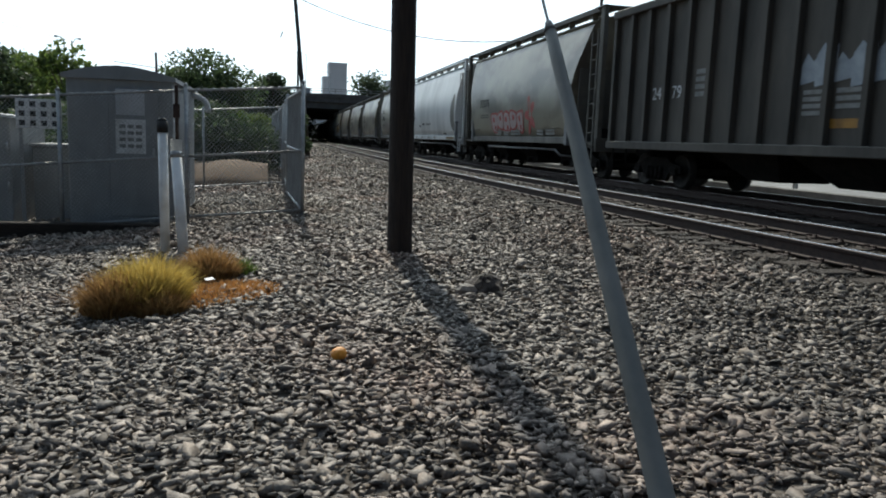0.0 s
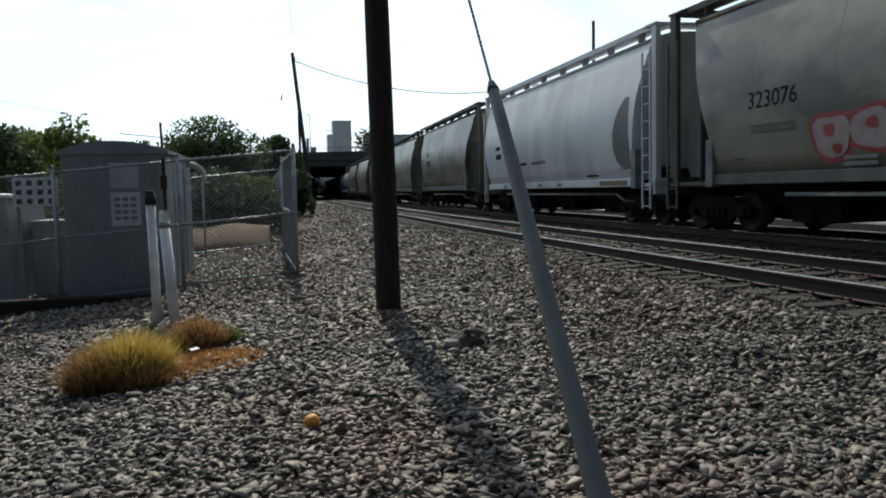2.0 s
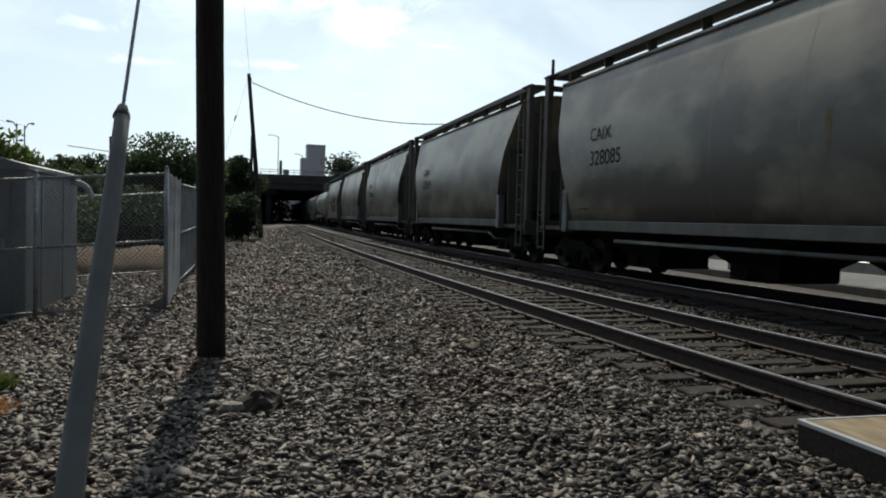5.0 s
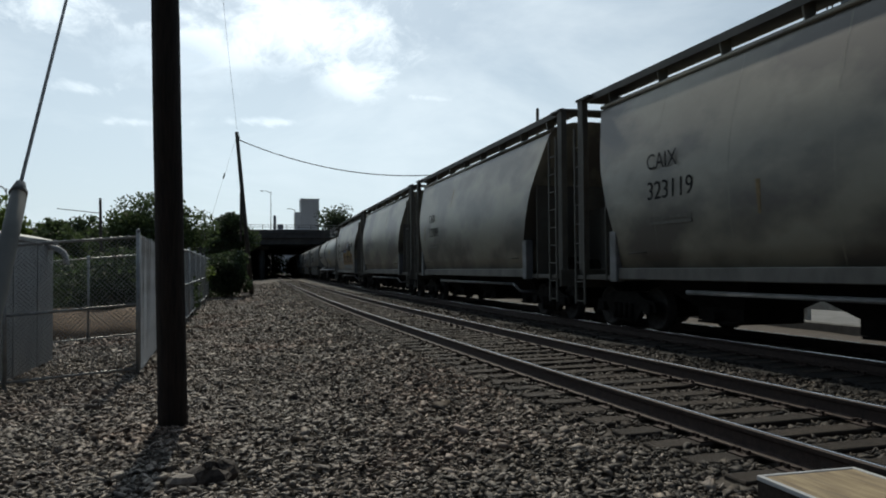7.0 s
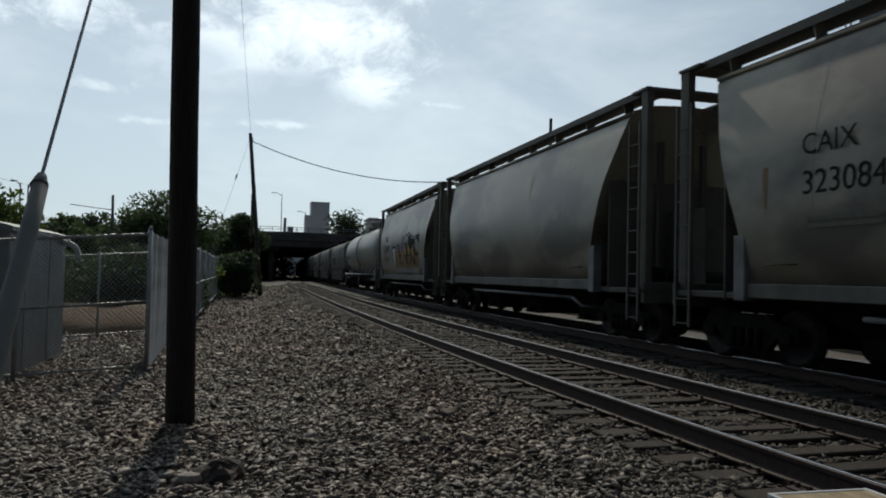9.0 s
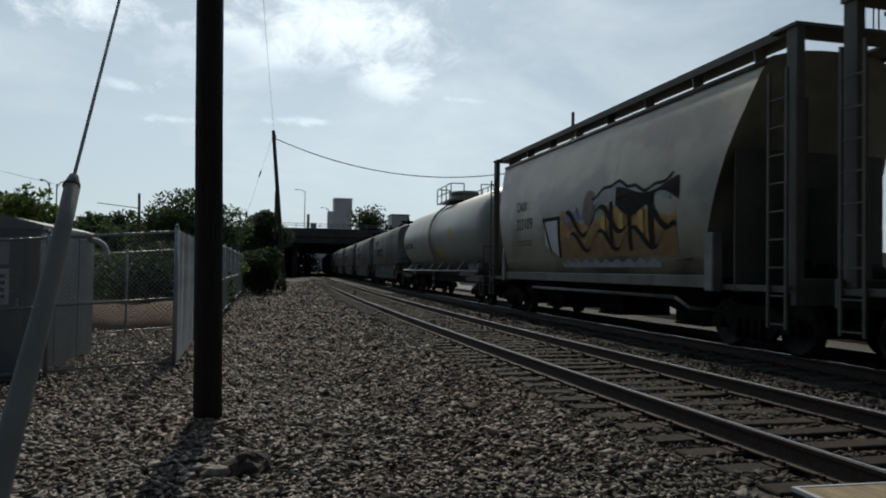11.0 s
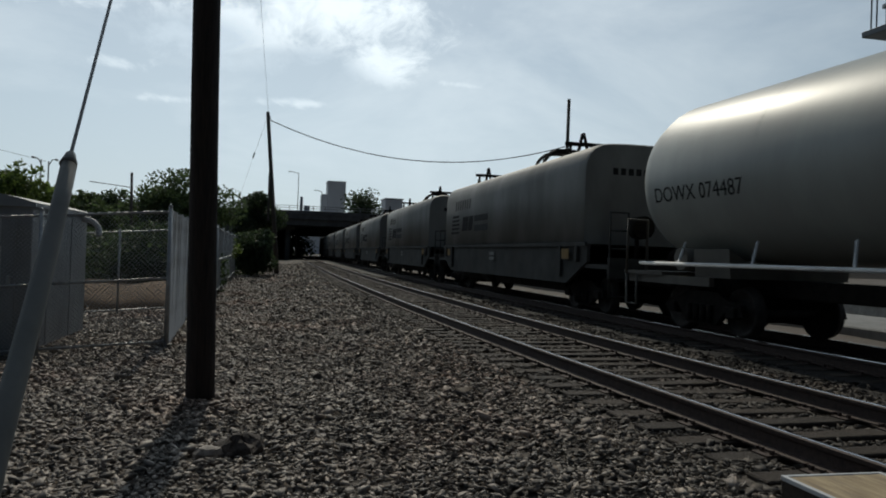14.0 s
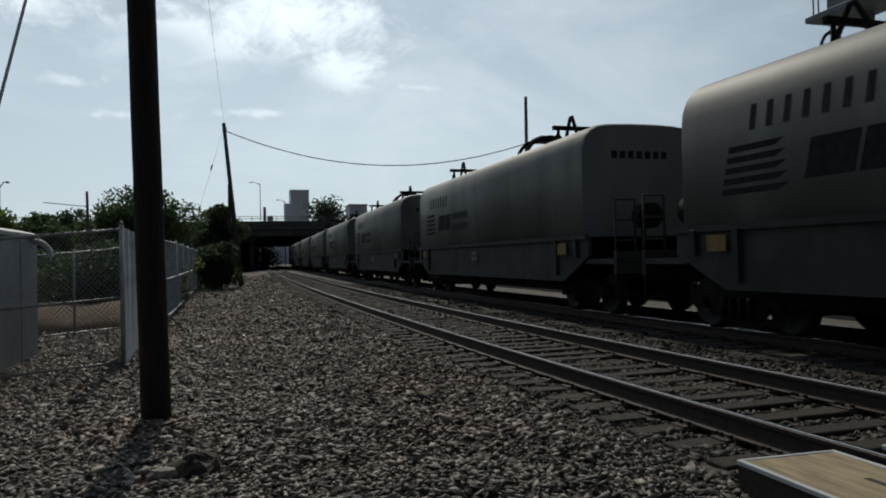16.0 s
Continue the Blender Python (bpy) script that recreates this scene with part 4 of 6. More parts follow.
        part("end_marking", bm, MARK_BLACK, car, "painted end marking")
        add_coupler(car, d * 8.15)
        add_truck(car, d * 6.1)
    # slanted stripes and heavy lettering as plain shapes
    bm = bmesh.new()
    for k in range(5):
        z = 2.08 + k * 0.155
        bm_loft(bm, [[(-1.464, y, zz) for y, zz in ((5.9 - k * 0.04, z), (5.9 - k * 0.04, z + 0.09), (4.55 + k * 0.02, z + 0.09), (4.75 + k * 0.02, z))],
                     [(-1.467, y, zz) for y, zz in ((5.9 - k * 0.04, z), (5.9 - k * 0.04, z + 0.09), (4.55 + k * 0.02, z + 0.09), (4.75 + k * 0.02, z))]], smooth=False)
    part("stripe_emblem", bm, MARK_BLACK, car, "black slanted speed stripes")
    slant = [(4.30, 3.52, 0.06, 0.58), (3.44, 2.86, 0.06, 0.58)]
    for y0, y1, a, b in slant:
        quad = [(y0 - 0.25 * a, 2.12 + a), (y1 - 0.25 * a, 2.12 + a), (y1 - 0.25 * b, 2.12 + b), (y0 - 0.25 * b, 2.12 + b)]
        part("emblem_stroke", bm_loft(bmesh.new(), [[(-1.463, y, z) for y, z in quad], [(-1.467, y, z) for y, z in quad]], smooth=False), MARK_BLACK, car, "plain black slanted emblem block")
    side_bars(car, -1.463, 2.6, 0.9, 2.14, 2.70, MARK_FADED, bars=2)
    bm = bmesh.new()
    for k in range(7):
        y = 5.3 - k * 0.33
        foot = [(-1.465, y, 2.98), (-1.465, y - 0.11, 2.98), (-1.465, y - 0.17, 3.34), (-1.465, y - 0.06, 3.34)]
        bm_loft(bm, [foot, [(x - 0.004, yy, z) for x, yy, z in foot]], smooth=False)
    part("faded_marking", bm, MARK_FADED, car, "faded older marking")
    side_bars(car, -1.525, 0.4, -0.1, 1.15, 1.4, COIL, bars=2)
    return car


def build_brown():
    car = thing("ribbed_hopper_car", "dark brown ribbed steel freight car with pale faded panels", "freight car", group="cars of the train")
    hl = 8.0
    bm = bm_box(bmesh.new(), -1.45, 1.45, -hl, hl, 1.0, 4.5, 0.03)
    part("body", bm, BROWN_CAR, car)
    for sx in (-1, 1):
        for k in range(19):
            y = -hl + 0.1 + k * (2 * hl - 0.2) / 18
            bm = bm_box(bmesh.new(), min(sx * 1.45, sx * 1.58), max(sx * 1.45, sx * 1.58), y - 0.07, y + 0.07, 1.05, 4.4, 0.012)
            part("rib", bm, BROWN_CAR, car)
        for z0, z1 in ((0.92, 1.12), (4.35, 4.55)):
            bm = bm_box(bmesh.new(), min(sx * 1.43, sx * 1.62), max(sx * 1.43, sx * 1.62), -hl, hl, z0, z1, 0.02)
            part("side_chord", bm, BROWN_CAR, car)
    bm = bm_box(bmesh.new(), -0.35, 0.35, -hl - 0.3, hl + 0.3, 0.7, 1.0, 0.02)
    part("centre_sill", bm, GRIME, car)
    for y in (-2.6, 0, 2.6):
        bm = bmesh.new()
        bm_loft(bm, [[(a * w, y + b * l, z) for a, b in ((-1, -1), (1, -1), (1, 1), (-1, 1))] for w, l, z in ((1.3, 1.2, 1.0), (0.6, 0.5, 0.35))], smooth=False)
        part("discharge_bay", bm, GRIME, car)
    for d in (-1, 1):
        bm = bmesh.new()
        for x in (-1.3, -0.9):
            bm_tube(bm, (x, d * (hl + 0.12), 0.5), (x, d * (hl + 0.12), 4.4), 0.025, n=6)
        for z in np.arange(0.6, 4.3, 0.42):
            bm_tube(bm, (-1.3, d * (hl + 0.12), z), (-0.9, d * (hl + 0.12), z), 0.018, n=6)
        part("ladder", bm, GRIME, car)
        add_coupler(car, d * (hl + 0.1))
        add_truck(car, d * 6.2)
    for k, (y0, y1, z0, z1) in enumerate(((0.75, 0.35, 2.2, 2.75), (0.4, -0.1, 2.15, 2.9), (-0.05, -0.5, 2.2, 2.7), (-0.45, -0.95, 2.1, 2.85), (-0.9, -1.5, 2.15, 2.8))):
        bm = bmesh.new()
        bm_loft(bm, [[(-1.455 - e, y, z) for y, z in ((y0, z0), (y0, z1 - 0.2), ((y0 + y1) / 2 + 0.08, z1), ((y0 + y1) / 2 - 0.08, z1 - 0.15), (y1, z1 - 0.05), (y1, z0 + 0.06))] for e in (0.0, 0.004 + 0.002 * k)], smooth=False)
        part("paint_patch", bm, PATCH_BLUE, car, "pale blue grey faded graffiti patch")
    side_bars(car, -1.457, 0.65, 0.05, 1.65, 2.1, MARK_GREY, bars=4)
    side_bars(car, -1.457, -0.15, -0.85, 1.75, 2.1, MARK_GREY, bars=3)
    side_bars(car, -1.458, 0.0, -0.75, 1.42, 1.58, ORANGE_SPRAY, "patch", "orange painted patch")
    side_words(car, "24", 0.42, -1.458, 5.95, 2.15, MARK_WHITE)
    side_words(car, "79", 0.42, -1.458, 5.07, 2.15, MARK_WHITE)
    side_bars(car, -1.457, 4.1, 3.75, 2.15, 2.75, MARK_GREY, bars=4)
    return car


CARS = []      # (car, arc length at the clip's start, half distance between trucks)


def build_train():
    CARS.append((build_brown(), 11.55, 6.2))
    tan = build_hopper("tan grey rounded covered hopper car, dusty and stained", HOPPER_TAN)
    a = copy_thing(tan, Matrix())
    tagged(a, "tan grey covered hopper car with red graffiti on its side")
    CARS.append((a, 28.3, 6.05))
    white = build_hopper("clean white grey covered hopper car with small black stencils", HOPPER_WHITE, half=6.6, top=7.1)
    CARS.append((white, 44.05, 6.05))
    spots = [(60.3, tan), (76.45, None), (92.4, None), (108.6, None), (124.55, None)]
    hoppers = []
    for s, ob in spots:
        h = ob or copy_thing(tan, Matrix())
        hoppers.append(h)
        CARS.append((h, s, 6.05))
    tank = build_tank()
    CARS.append((tank, 141.85, 6.9))
    coil = build_coil()
    for k in range(8):
        CARS.append((coil if k == 0 else copy_thing(coil, Matrix()), 160.0 + 17.45 * k, 6.1))
    # lettering and paint that set single cars apart
    def number(car, top, low):
        x = -hopper_x(2.6) - 0.006
        if top:
            side_words(car, top, 0.40, x, 4.3, 2.98, MARK_BLACK)
        side_words(car, low, 0.46, x, 4.3, 2.44, MARK_BLACK)
        side_bars(car, -hopper_x(2.0) - 0.012, 4.2, 3.0, 1.98, 2.13, MARK_STENCIL, bars=2)
    number(a, "", "323076")
    number(hoppers[0], "CAIX", "328085")
    number(hoppers[1], "CAIX", "323119")
    number(hoppers[2], "CAIX", "323084")
    number(hoppers[4], "CAIX", "323109")
    side_bars(hoppers[3], -hopper_x(2.2) - 0.012, 4.4, 3.2, 2.3, 2.7, MARK_GREY, bars=2)
    for k in range(5):
        y, zc = 2.15 - k * 0.82, 1.80 + (0.04 if k % 2 else -0.02)
        w, h = (0.98, 0.94, 1.0, 0.94, 0.8)[k], (0.84, 0.76, 0.82, 0.78, 0.86)[k]

        def blob(sc, e, dy=0.0, dz=0.0, sq=0.45):
            pts = []
            for t in np.linspace(0, math.tau, 25)[:-1]:
                c, sn = math.cos(t), math.sin(t)
                r = (abs(c) ** 3.2 + abs(sn) ** 3.2) ** (-1 / 3.2) * (1 + 0.09 * math.sin(3 * t + 1.7 * k))
                pts.append((0.5 * w * sc * r * c + dy, 0.5 * h * sc * r * sn + dz))
            return bm_loft(bmesh.new(), [[(-hopper_x(zc + v) - f, y + u, zc + v) for u, v in pts] for f in (e - 0.004, e)], smooth=False)
        e0 = 0.008 + 0.003 * k
        o = part("graffiti_letter", blob(1.0, e0), RED_SPRAY, a, "red-outlined bubble graffiti letter")
        part("letter_fill", blob(0.80, e0 + 0.012), PINK_SPRAY, o, "pale pink fill")
        part("letter_counter", blob(0.24, e0 + 0.016, 0.05 * (-1) ** k * w, 0.12 * h), RED_SPRAY, o)
        if k % 2 == 0:
            part("letter_stroke", blob(0.2, e0 + 0.016, -0.1 * w, -0.26 * h), RED_SPRAY, o)
    bm = bmesh.new()
    out = [(0.34 * math.cos(t) * (1 + 0.5 * math.cos(5 * t)), 0.45 * math.sin(t) * (1 + 0.4 * math.cos(5 * t))) for t in np.linspace(0, math.tau, 41)[:-1]]
    bm_loft(bm, [[(-hopper_x(1.95 + v) - e, -2.2 + u * 1.1, 1.98 + v * 1.15) for u, v in out] for e in (0.006, 0.012)], smooth=False)
    part("graffiti_star", bm, RED_SPRAY, a, "red spray-painted star shape")
    for y0, y1, z in ((1.9, 1.2, 1.27), (0.9, 0.2, 1.25), (0.0, -1.1, 1.28), (-2.9, -3.5, 1.27), (-3.8, -4.6, 1.29)):
        side_bars(a, -1.545, y0, y1, z, z + 0.17, MARK_GREY, "scrawl", "white spray-painted scrawl too rough to read", bars=2)
    g = hoppers[4]

    def field(name, label, y0, y1, low_z, high_z, mat, layer, n=18):
        """A sprayed field on the curved side: its lower and upper edge are functions of y."""
        bm = bmesh.new()
        rows = []
        for y in np.linspace(y0, y1, n):
            a, b = low_z(y), high_z(y)
            rows.append([(-hopper_x(z) - 0.004 - 0.003 * layer, y, z) for z in np.linspace(a, max(b, a + 0.02), 7)])
        bm_loft(bm, rows, closed=False, caps=False)
        part(name, bm, mat, g, label)
    zig = lambda y, f, a: a * (2 * abs((y * f) % 1 - 0.5) - 0.5)
    field("graffiti_field", "orange spray-painted lettering", 0.95, -4.6, lambda y: 1.62 + zig(y, 0.9, 0.08), lambda y: 2.55 + 0.22 * math.sin(y * 1.9) + zig(y, 1.7, 0.12), ORANGE_SPRAY, 0, 40)
    field("graffiti_field", "dull brown shade under the orange lettering", 0.9, -4.6, lambda y: 1.60, lambda y: 2.02 + 0.14 * math.sin(y * 4) + zig(y, 1.3, 0.2), BROWN_SPRAY, 1, 30)
    field("graffiti_spikes", "blue spray-painted spikes", 0.75, -0.55, lambda y: 2.48, lambda y: 2.66 + zig(y + 0.1, 2.1, 0.34), BLUE_SPRAY, 2, 26)
    field("graffiti_disc", "dark brown spray-painted disc", -0.5, -1.15, lambda y: 2.72 - math.sqrt(max(0, 0.33 ** 2 - (y + 0.82) ** 2)) * 1.25, lambda y: 2.72 + math.sqrt(max(0, 0.33 ** 2 - (y + 0.82) ** 2)) * 1.25, MAROON_SPRAY, 3, 15)
    field("graffiti_cloud", "pale grey spray-painted cloud", -1.1, -4.4, lambda y: 2.72 + 0.12 * math.sin(y * 3.1), lambda y: 3.02 + 0.13 * math.sin(y * 2.2) + zig(y, 1.3, 0.1), PATCH_BLUE, 3, 30)
    field("graffiti_outline", "black spray-painted outline", -1.0, -4.5, lambda y: 3.00 + 0.13 * math.sin(y * 2.2) + zig(y, 1.3, 0.1), lambda y: 3.07 + 0.13 * math.sin(y * 2.2) + zig(y, 1.3, 0.1), MARK_BLACK, 4, 30)
    for y0, w, z0, z1 in ((-1.9, 0.16, 1.75, 2.75), (-2.75, 0.14, 1.7, 2.6), (-3.6, 0.2, 1.75, 2.8)):
        field("graffiti_stroke", "dark spray-painted stroke", y0, y0 - w, lambda y: z0, lambda y: z1 + zig(y, 3, 0.1), MARK_BLACK, 4, 5)
    field("graffiti_outline", "black spray-painted outline between letters", 0.5, -4.6, lambda y: 2.36 + 0.3 * math.sin(y * 3.3), lambda y: 2.46 + 0.3 * math.sin(y * 3.3 + 0.3), MARK_BLACK, 6, 60)
    field("graffiti_outline", "black spray-painted outline between letters", 0.3, -4.6, lambda y: 1.92 + 0.22 * math.sin(y * 4.1 + 1), lambda y: 2.0 + 0.22 * math.sin(y * 4.1 + 1.4), MARK_BLACK, 6, 60)
    # Black band also paints in the darkness that falls over the right half.
    field("graffiti_shadow", "black sprayed band with right-hand shade painted into it", -2.2, -4.7, lambda y: 2.62 + 0.2 * math.sin(y * 2.7), lambda y: 2.95 + 0.12 * math.sin(y * 2.2), MARK_BLACK, 5, 40)
    for y0 in (-1.5, -2.35, -3.2):
        field("graffiti_highlight", "bright yellow spray-painted highlight", y0, y0 - 0.22, lambda y: 2.05, lambda y: 2.5, YELLOW, 5, 4)
    field("graffiti_panel", "pale spray-painted letter", 1.95, 1.0, lambda y: 1.62 + 0.35 * (y - 1.0), lambda y: 2.58 + zig(y, 1, 0.05), CABINET_LIGHT, 2, 10)
    field("graffiti_outline", "black spray-painted outline", 2.1, 0.92, lambda y: 2.56, lambda y: 2.66, MARK_BLACK, 5, 6)
    field("graffiti_outline", "black spray-painted outline", 1.04, 0.92, lambda y: 1.6, lambda y: 2.66, MARK_BLACK, 5, 4)
    field("graffiti_outline", "black spray-painted outline", 2.05, 1.55, lambda y: 1.62 + (y - 1.5) * 1.75, lambda y: 1.78 + (y - 1.5) * 1.75, MARK_BLACK, 5, 10)
    field("graffiti_base", "white spray-painted base line", 0.9, -3.9, lambda y: 1.36, lambda y: 1.50 + zig(y, 1.9, 0.12), PATCH_BLUE, 2, 40)
    for car, y, z0, z1 in ((hoppers[2], 5.0, 2.3, 2.9), (hoppers[1], 1.4, 2.0, 2.5), (hoppers[3], -1.8, 3.3, 3.9), (hoppers[2], 1.5, 3.4, 4.0), (hoppers[0], -2.6, 2.2, 2.8)):
        bm = bmesh.new()
        bm_loft(bm, [[(-hopper_x(z) - 0.004, y + u * (0.5 + 0.5 * (z - z0) / (z1 - z0)), z) for u in (-0.05, 0.0, 0.06)] for z in np.linspace(z0, z1, 5)], closed=False, caps=False)
        part("rust_streak", bm, RUST_STAIN, car, "brown rust streak")
    # white car: small stencils
    for y0, y1, z0, z1, n in ((5.2, 4.6, 2.55, 2.7, 1), (5.2, 4.5, 2.2, 2.4, 1), (3.2, 2.8, 1.75, 1.95, 1), (2.2, 1.5, 1.85, 2.1, 2), (1.0, -0.4, 1.85, 2.05, 3), (-3.6, -4.4, 1.3, 1.45, 2)):
        side_bars(white, -hopper_x(z0) - 0.01, y0, y1, z0, z1, MARK_BLACK, bars=n)
    for y in (4.4, 2.4, 0.4, -1.4):
        side_bars(white, -1.534, y, y - 0.32, 1.06, 1.15, RUST_STAIN, "reflector", "small worn reflective patch")
    side_bars(white, -1.534, -4.6, -6.3, 1.04, 1.17, RUST_STAIN, "stripe", "dull orange reflective stripe")
    # Dark patch on the side paints in the shaded recess of the car end.
    bm = bmesh.new()
    bm_loft(bm, [[(-hopper_x(z) - 0.008, y, z) for y in np.linspace(-6.5, yn, 5)] for z, yn in ((1.45, -6.0), (1.7, -5.72), (2.0, -5.58), (2.4, -5.58), (2.8, -5.75), (3.05, -5.95), (3.3, -6.25))], closed=False, caps=False)
    part("side_panel", bm, HOPPER_SILL, white, "dark patch painted in for the shaded end recess")
    # tank marks
    mark = side_words(tank, "DOWX 074487", 0.39, -1.508, 7.8, 2.37, MARK_BLACK)
    lean = math.atan2(0.065, 0.34)
    mark.matrix_basis = Matrix(((0, -math.sin(lean), -math.cos(lean), -1.508), (-1, 0, 0, 7.8), (0, math.cos(lean), -math.sin(lean), 2.37), (0, 0, 0, 1)))
    arc_patch(tank, -4.25, -3.6, -9, 7, YELLOW, "patch", "faded yellow paint patch")
    arc_patch(tank, -1.6, -0.75, -41, -22, YELLOW, "patch", "faded yellow paint patch")


def motions():
    steps = [k * 0.5 for k in range(33)]
    for car, s, half in CARS:
        walk(car, [(t, car_pose(s - SPEED * t, half)) for t in steps])
    turn = SPEED / 0.42
    keys = [k / FPS for k in range(0, 481)]
    for w in SPIN_NEAR:
        base = w.location.copy()
        walk(w, [(t, Matrix.LocRotScale(base, Euler((turn * t, 0, 0)), None)) for t in keys])


SPIN_NEAR = []


# ---- poles, wires, fence, cabinets ----
def build_pole():
    p = thing("utility_pole", "thick dark creosoted wooden utility pole standing in gravel", "utility pole")
    bm = bmesh.new()
    rng = random.Random(2)
    rings = []
    for k in range(25):
        z = -0.3 + k * 0.5
        r = 0.148 - 0.0028 * z
        rings.append([(1.12 - 0.016 * z + r * math.cos(a * math.tau / 20) * (1 + rng.uniform(-0.02, 0.02)), 8.9 - 0.04 * z + r * math.sin(a * math.tau / 20) * (1 + rng.uniform(-0.02, 0.02)), z) for a in range(20)])
    bm_loft(bm, rings)
    part("shaft", bm, POLE, p)
    bm = bm_tube(bmesh.new(), (0.99, 8.55, 7.75), (0.95, 8.42, 7.75), 0.04, n=8)
    part("guy_fitting", bm, GALV, p)


def build_guy():
    g = thing("guy_wire", "steel guy wire in a grey plastic guard, anchored in gravel", "guy wire")
    foot, top = Vector((1.04, 2.27, -0.25)), Vector((1.011, 3.925, 1.968))
    d = (top - foot).normalized()
    up = Vector((0.95, 8.44, 7.75))
    bm = bm_pipe(bmesh.new(), [foot, top, up], 0.008, 6)
    part("strand", bm, WIRE, g)
    u = d.orthogonal().normalized()
    w = d.cross(u)
    bm = bmesh.new()
    rings = []
    for k in range(13):
        f = k / 12
        c = foot.lerp(top, f) + u * 0.006 * math.sin(f * 9)
        r = 0.052 - 0.022 * f
        rings.append([c + (u * math.cos(a * math.tau / 14) * (1.0 + 0.12 * math.sin(a)) + w * math.sin(a * math.tau / 14)) * r for a in range(14)])
    bm_loft(bm, rings)
    part("guard", bm, GUARD, g, "scuffed grey plastic guard sleeve")
    bm = bm_tube(bmesh.new(), top - d * 0.02, top + d * 0.04, 0.034, 0.018, n=14)
    part("guard_cap", bm, GUARD, g)


def build_far_pole(x0, y0, z0, x1, y1, z1, r, label, arms=True):
    p = thing("utility_pole", label, "utility pole")
    bm = bm_tube(bmesh.new(), (x0, y0, z0 - 0.2), (x1, y1, z1), r, r * 0.7, n=10)
    part("shaft", bm, GREY_POLE, p)
    if arms:
        t = Vector((x0, y0, z0)).lerp(Vector((x1, y1, z1)), 0.965)
        bm = bm_box(bmesh.new(), t.x + 0.06, t.x + 0.16, t.y - 0.05, t.y + 0.05, t.z - 0.1, t.z + 0.1)
        part("wire_bracket", bm, GALV, p)
        m = Vector((x0, y0, z0)).lerp(Vector((x1, y1, z1)), 0.52)
        bm = bm_box(bmesh.new(), m.x - 0.28, m.x - 0.12, m.y - 0.1, m.y + 0.1, m.z - 2.2, m.z + 1.1, 0.02)
        part("conduit_riser", bm, GREY_POLE, p)
    return p


def build_wire(name, a, b, sag, r, label):
    a, b = Vector(a), Vector(b)
    pts = [a.lerp(b, f) - Vector((0, 0, sag * 4 * f * (1 - f))) for f in np.linspace(0, 1, 25)]
    solo(name, bm_pipe(bmesh.new(), pts, r, 5), CABLE, label, "cable")


def chain_mesh(bm, p0, p1, z0, z1, slope0, slope1, cell=0.075, r=0.0022):
    """Diamond mesh between two posts, as crossing thin strands."""
    p0, p1 = Vector(p0), Vector(p1)
    length, h = (p1 - p0).length, z1 - z0
    u = (p1 - p0) / length
    side = u.cross(Vector((0, 0, 1)))

    def strand(a, b):
        pa = p0 + u * a[0] + Vector((0, 0, z0 + a[1] + slope0 + (slope1 - slope0) * a[0] / length))
        pb = p0 + u * b[0] + Vector((0, 0, z0 + b[1] + slope0 + (slope1 - slope0) * b[0] / length))
        d = (pb - pa).normalized()
        n = d.cross(side)
        v = [bm.verts.new(q) for q in (pa + n * r, pa - n * r, pb - n * r, pb + n * r)]
        bm.faces.new(v)
        v = [bm.verts.new(q) for q in (pa + side * r, pa - side * r, pb - side * r, pb + side * r)]
        bm.faces.new(v)
    k = -h
    while k < length:
        a0 = max(k, 0.0); b0 = min(k + h, length)
        if b0 > a0:
            strand((a0, a0 - k), (b0, b0 - k))
            strand((a0, h - (a0 - k)), (b0, h - (b0 - k)))
        k += cell
    return bm


def low(x):
    return -0.085 * min(max(-x, 0.0), 6.0)


